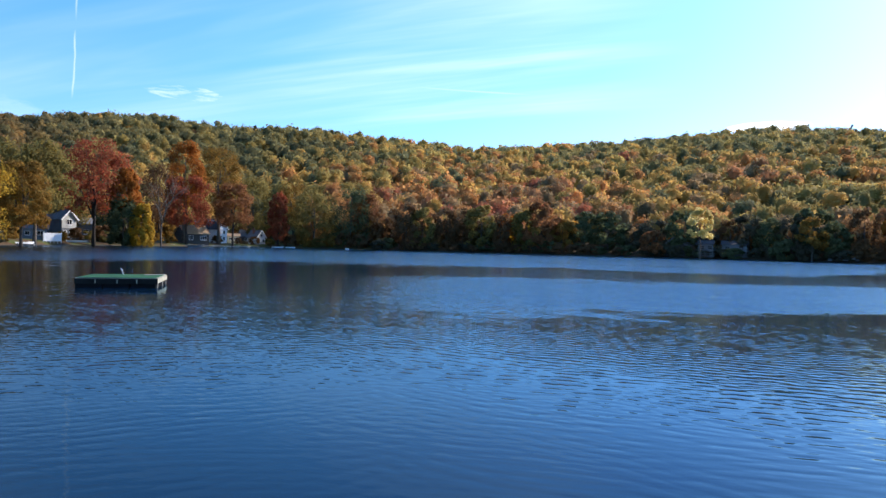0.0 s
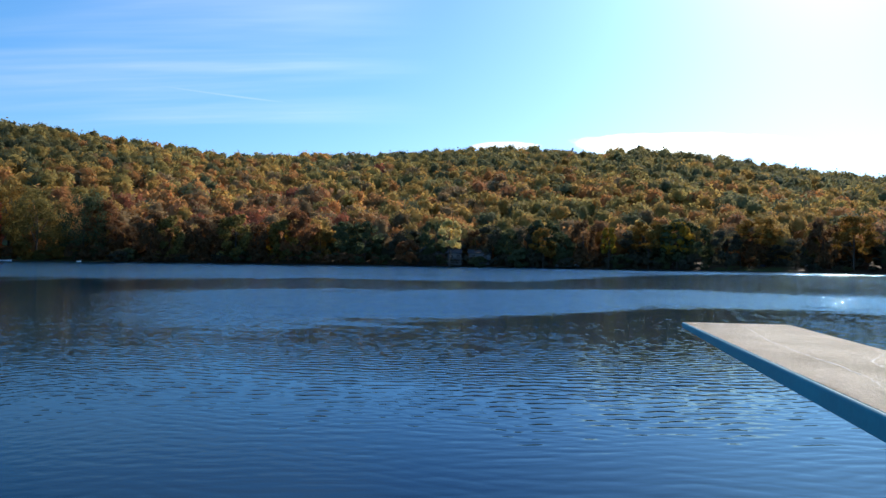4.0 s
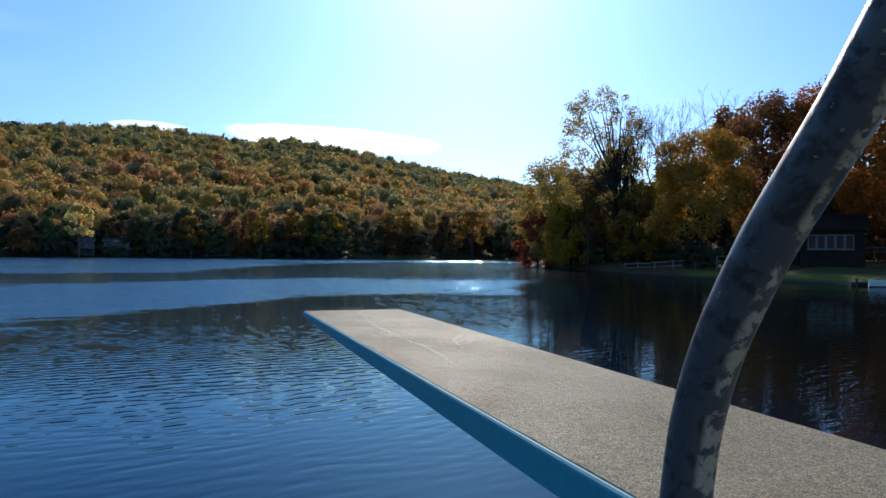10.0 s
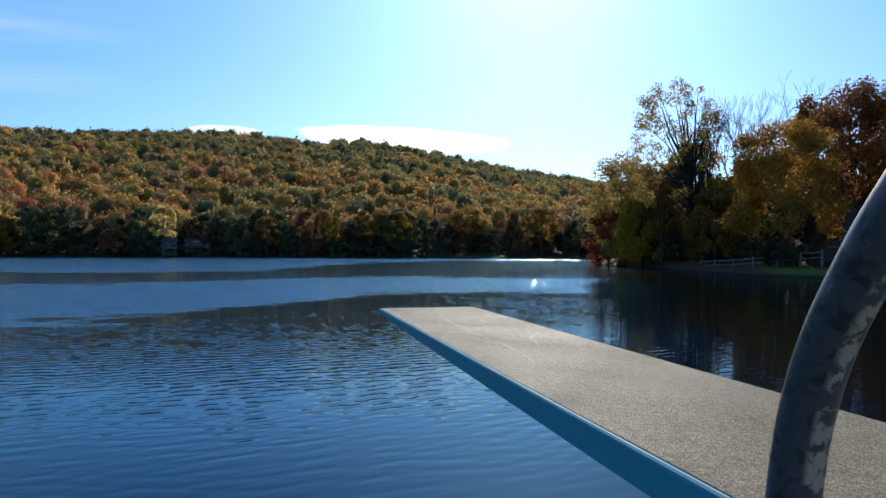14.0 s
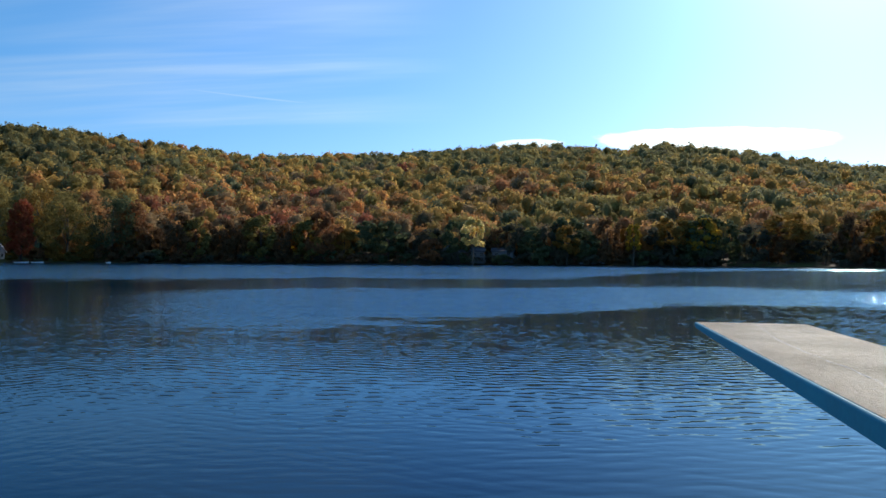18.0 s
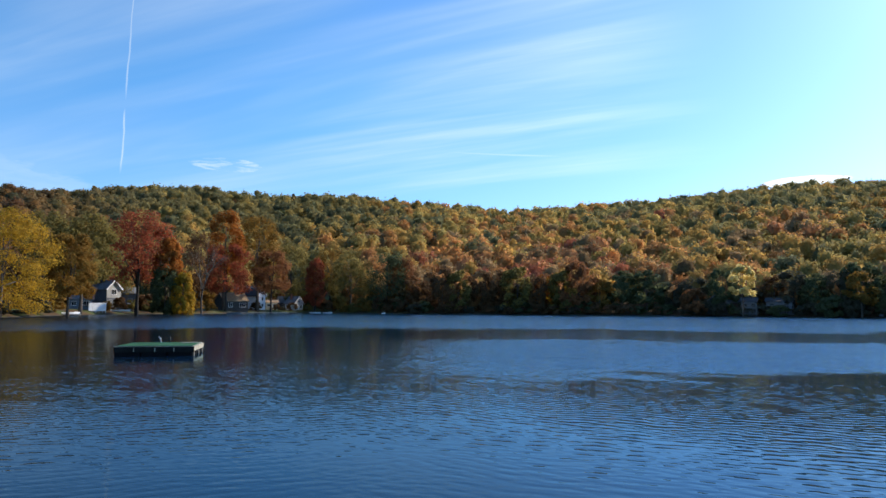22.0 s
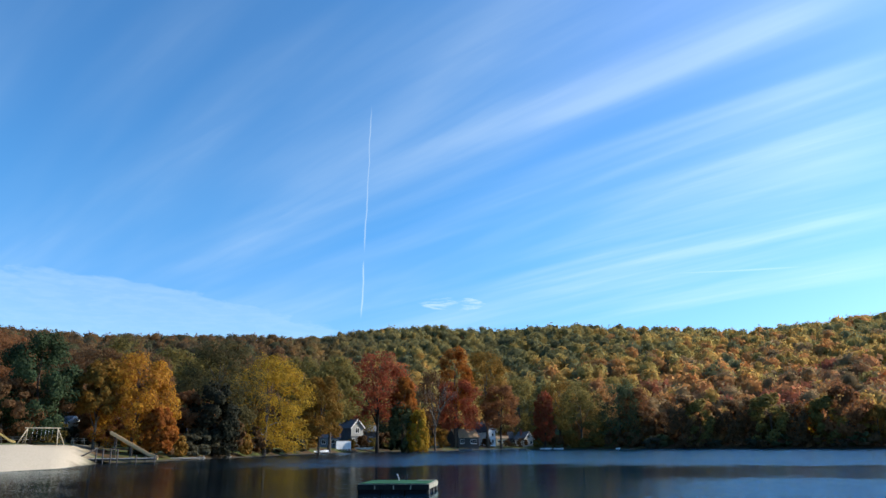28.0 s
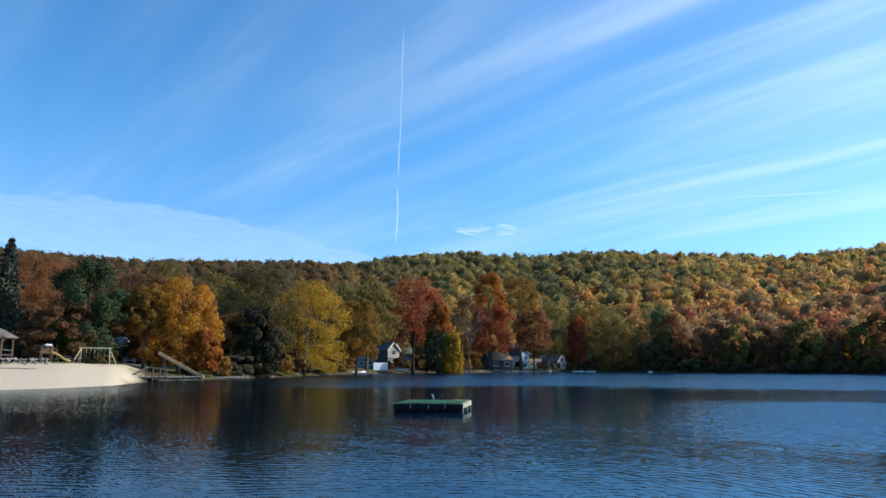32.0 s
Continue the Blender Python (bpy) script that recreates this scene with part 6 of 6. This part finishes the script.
def play_slide():
    t = thing("play_set", toward(75.0, 86, 10, 2.25), "wooden play tower with a yellow slide", "play set")
    yel = surface("yellow_plastic", (0.55, 0.40, 0.14), 0.45, vary=0.1)
    for x in (-0.55, 0.45):
        for y in (0.0, 1.0):
            part("post", boxed((x, y, -0.1), (x + 0.1, y + 0.1, 1.75), 0.01), BROWN, t)
    part("platform", boxed((-0.55, 0, 0.95), (0.55, 1.1, 1.02), 0.01), BROWN, t)
    part("panel", boxed((-0.55, 1.05, 1.02), (0.55, 1.1, 1.6), 0.01), BROWN, t)
    bm = bmesh.new()
    rib = []
    for i in range(12):
        f = i / 11
        x, z = 0.55 + 1.9 * f, 1.05 - 0.95 * (f ** 0.9) + 0.08 * math.sin(f * 6.28)
        rib.append([bm.verts.new((x, y, z + dz)) for y, dz in ((0.3, 0.16), (0.34, 0.0), (0.76, 0.0), (0.8, 0.16), (0.8, 0.12), (0.76, -0.04), (0.34, -0.04), (0.3, 0.12))])
    for a, b in zip(rib, rib[1:]):
        for k in range(8):
            bm.faces.new((a[k], b[k], b[(k + 1) % 8], a[(k + 1) % 8]))
    bm.faces.new(rib[0])
    bm.faces.new(rib[-1][::-1])
    bmesh.ops.recalc_face_normals(bm, faces=bm.faces)
    part("slide", bm, yel, t, "sun-bleached yellow slide")
    part("sail", boxed((-0.2, 0.2, 1.72), (0.5, 1.0, 1.95), 0.08), WHITE, t, "white cloth top")


def water_slide():
    m = toward(66.3, 96, 0, 0.0)
    t = thing("water_slide", m, "long tan water slide running down into the lake", "water slide")
    tan = surface("slide_fibreglass", (0.56, 0.37, 0.18), 0.55, vary=0.12)
    a, b = Vector((-2.1, 0.6, 3.42)), Vector((3.55, -0.6, 0.18))
    bm = bmesh.new()
    rib = []
    side = (b - a).cross(Vector((0, 0, 1))).normalized()
    n = 16
    for i in range(n):
        f = i / (n - 1)
        p = a.lerp(b, f)
        p.z += 0.25 * max(0, f - 0.8) / 0.2 * (1 - (1 - f) * 2)
        up = Vector((0, 0, 1))
        rib.append([bm.verts.new(p + side * u + up * w) for u, w in ((-0.36, 0.34), (-0.33, 0.05), (-0.2, -0.05), (0.2, -0.05), (0.33, 0.05), (0.36, 0.34), (0.42, 0.34), (0.39, 0.0), (0.22, -0.12), (-0.22, -0.12), (-0.39, 0.0), (-0.42, 0.34))])
    for p, q in zip(rib, rib[1:]):
        for k in range(12):
            bm.faces.new((p[k], q[k], q[(k + 1) % 12], p[(k + 1) % 12]))
    bm.faces.new(rib[0])
    bm.faces.new(rib[-1][::-1])
    bmesh.ops.recalc_face_normals(bm, faces=bm.faces)
    part("chute", bm, tan, t, "tan fibreglass chute")
    for f in (0.12, 0.45, 0.75):
        p = a.lerp(b, f)
        for s in (-1, 1):
            part("support", tubed([tuple(p + side * 0.4 * s + Vector((0, 0, 0.02))), (p.x + side.x * 0.5 * s, p.y + side.y * 0.5 * s, -1.5)], 0.05, 8), DARK_WOOD, t)
    for k in range(9):
        part("ladder_rung", tubed([(-2.1, 0.75, 0.4 + k * 0.32), (-1.75, 0.95, 0.4 + k * 0.32)], 0.02, 6), DARK_WOOD, t)


def swim_dock():
    t = thing("swim_dock", toward(67.3, 90, 0, 0.0), "grey swimming dock with dark pilings by the beach", "dock")
    for k in range(16):
        part("plank", boxed((-2.4 + k * 0.45, 0, 0.5), (-2.4 + k * 0.45 + 0.43, 3.0, 0.58), 0.01), GREY_WOOD, t)
    for y in (0.05, 2.8):
        part("beam", boxed((-2.4, y, 0.32), (4.8, y + 0.15, 0.497), 0.01), DARK_WOOD, t)
    for x in (-1.6, -0.9, -0.1, 0.6, 2.6, 4.6):
        part("piling", tubed([(x, -0.12, -1.5), (x, -0.12, 1.65 if x < 1 else 0.9)], 0.08, 10), DARK_WOOD, t)
    part("rail", tubed([(-1.6, -0.12, 1.55), (0.6, -0.12, 1.55)], 0.035, 6), DARK_WOOD, t)
    r = thing("ramp", toward(68.9, 90.5, 0, 0.0), "sloping wooden ramp from beach to dock", "ramp")
    for s in (0.0, 0.9):
        part("stringer", tubed([(-1.6, s, 0.25), (0.9, s, 1.65)], 0.08, 8), DARK_WOOD, r)
    for k in range(8):
        f = k / 7
        part("tread", boxed((-1.6 + 2.5 * f - 0.12, 0.0, 0.28 + 1.4 * f), (-1.6 + 2.5 * f + 0.12, 0.9, 0.33 + 1.4 * f), 0.01), GREY_WOOD, r)


def bench_table(az, d, z, label):
    t = thing("picnic_table", toward(az, d, 15, z), label, "table", "picnic tables by the beach")
    for k in range(5):
        part("top_board", boxed((-0.9, -0.4 + k * 0.165, 0.72), (0.9, -0.4 + k * 0.165 + 0.15, 0.76), 0.005), GREY_WOOD, t)
    for y in (-0.85, 0.7):
        part("seat_board", boxed((-0.9, y, 0.42), (0.9, y + 0.25, 0.46), 0.005), GREY_WOOD, t)
    for x in (-0.65, 0.65):
        for s in (-1, 1):
            part("leg", tubed([(x, s * 0.15, 0.72), (x, s * 0.6, -0.05)], 0.045, 6), GREY_WOOD, t)
        part("crossbar", boxed((x - 0.04, -0.8, 0.36), (x + 0.04, 0.9, 0.42), 0.005), GREY_WOOD, t)


pavilion()
stone_wall()
swing_set()
play_slide()
water_slide()
swim_dock()
bench_table(74.0, 100, 2.35, "grey wooden picnic table behind the play set")
bench_table(73.3, 102, 2.35, "second grey picnic table under the trees")
bench_table(69.6, 104, 2.2, "pale picnic table on the grass by the dock")


# ---- fence, houses and lawn of the wooded point ----
def rail_fence():
    """A split-rail fence that follows the bank of the point."""
    grey = surface("fence_timber", (0.20, 0.185, 0.165), 0.85, vary=0.25, scale=2.0, fine=20.0, per_object=0.15)
    t = thing("rail_fence", pose(0, 0, 0), "weathered grey two-rail fence along the bank", "fence")
    runs = (((-42.96, 83.0, 0.2), (-44.0, 80.0, 0.32), (-45.3, 76.5, 0.45), (-46.7, 73.0, 0.65), (-48.35, 70.0, 0.9), (-49.9, 68.5, 1.15), (-51.3, 68.0, 1.3)), ((-38.5, 104.5, 0.4), (-40.0, 99.0, 0.45), (-41.3, 94.0, 0.4)))
    for run in runs:
        tops = [at(a, d, z) for a, d, z in run]
        for p in tops:
            part("post", boxed((p.x - 0.07, p.y - 0.07, -0.6), (p.x + 0.07, p.y + 0.07, p.z + 0.95), 0.012), grey, t)
        for a, b in zip(tops, tops[1:]):
            for z in (0.32, 0.78):
                part("rail", tubed([tuple(a + Vector((0, 0, z))), tuple(a.lerp(b, 0.5) + Vector((0, 0, z - 0.02))), tuple(b + Vector((0, 0, z)))], 0.055, 6), grey, t)


def point_house():
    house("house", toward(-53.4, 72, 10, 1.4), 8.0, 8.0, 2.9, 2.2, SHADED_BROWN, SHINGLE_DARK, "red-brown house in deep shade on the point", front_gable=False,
          windows=((-1.7, 1.1, 1.15, 1.1, 0),), door=2.6, trim=SHADED_WHITE)
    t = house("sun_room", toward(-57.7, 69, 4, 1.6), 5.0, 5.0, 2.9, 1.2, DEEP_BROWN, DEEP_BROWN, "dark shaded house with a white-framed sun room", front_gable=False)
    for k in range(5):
        window(t, -1.55 + k * 0.72, 1.05, 0.70, 1.3, -0.03, SHADED_WHITE, 0)
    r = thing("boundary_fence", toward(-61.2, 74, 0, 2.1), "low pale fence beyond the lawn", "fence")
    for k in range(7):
        part("post", boxed((-3.5 + k * 1.15, 0, -0.3), (-3.4 + k * 1.15, 0.1, 0.9), 0.01), SHADED_WHITE, r)
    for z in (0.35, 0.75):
        part("rail", boxed((-3.5, -0.04, z), (3.5, -0.005, z + 0.1), 0.01), SHADED_WHITE, r)


rail_fence()
point_house()


# ---- undergrowth on the left bank, between houses and water ----
def bank_shrubs():
    rng = random.Random(31)
    words = (("olive", "olive green"), ("brown", "brown"), ("dark", "dark green"), ("tawny", "tawny"))
    protos = [broadleaf("shrub", pose(0, 0, 0), 3.4, 5.0, c, 700 + k, "dense %s shrub on the lake bank" % w, n=1300, size=0.3, clumps=20, bottom=0.0, spread=0.32,
                        category="shrub", group="shrubs on the left bank", limbs=5) for k, (c, w) in enumerate(words)]
    spots = []
    for a, off, s in ((46.6, 5, 1.0), (45.9, 4, 1.1), (45.0, 4, 0.9), (44.0, 4, 1.0), (43.4, 5, 0.8), (53.2, 5, 0.9), (54.2, 4, 1.0), (55.5, 3, 1.1), (56.6, 4, 1.0), (57.6, 4, 0.9), (58.6, 3, 1.0), (59.6, 4, 1.2), (60.5, 4, 1.0),
                      (61.5, 4, 1.1), (62.4, 3, 0.9), (63.4, 4, 0.9), (64.4, 5, 0.9), (65.4, 7, 0.8), (36.0, 6, 0.7), (34.8, 5, 0.7), (33.2, 4, 1.1), (32.2, 4, 1.2), (31.0, 4, 1.2), (30.0, 4, 1.1), (28.8, 4, 1.2), (27.6, 4, 1.1),
                      (47.6, 18, 1.0), (50.8, 40, 1.6), (52.6, 42, 1.6), (54.2, 44, 1.8), (56.0, 44, 1.8), (58.5, 46, 1.8), (60.4, 46, 1.7), (63.4, 46, 1.7), (65.5, 46, 1.8), (67.6, 50, 1.8), (69.0, 40, 1.4), (70.6, 50, 1.6), (72.4, 46, 1.6), (74.0, 50, 1.6),
                      (75.6, 46, 1.5), (77.5, 50, 1.6), (45.0, 34, 1.6), (43.6, 36, 1.6), (42.4, 38, 1.6), (41.2, 44, 1.6), (46.4, 38, 1.6), (37.2, 36, 1.5), (34.4, 30, 1.5), (35.0, 34, 1.6), (33.0, 24, 1.4), (49.9, 9, 0.7), (48.9, 11, 0.75), (48.0, 10, 0.8), (47.0, 9, 0.9), (42.3, 8, 0.7), (41.9, 22, 0.9), (39.9, 8, 0.5), (38.9, 12, 0.7), (37.3, 8, 0.6), (36.7, 7, 0.5), (50.9, 10, 0.5), (40.9, 34, 1.3), (49.6, 24, 1.2)):
        spots.append((a, float(along(SHORE, a)) + off, s))
    for i, (a, d, s) in enumerate(spots):
        m = rooted(a, d, rng.uniform(0, 360)) @ Matrix.Diagonal((s, s, s * rng.uniform(0.8, 1.2), 1))
        if i < 4:
            protos[i].matrix_basis = m
        else:
            copy_thing(protos[rng.choice((0, 1, 1, 2, 2, 3))], m)


bank_shrubs()
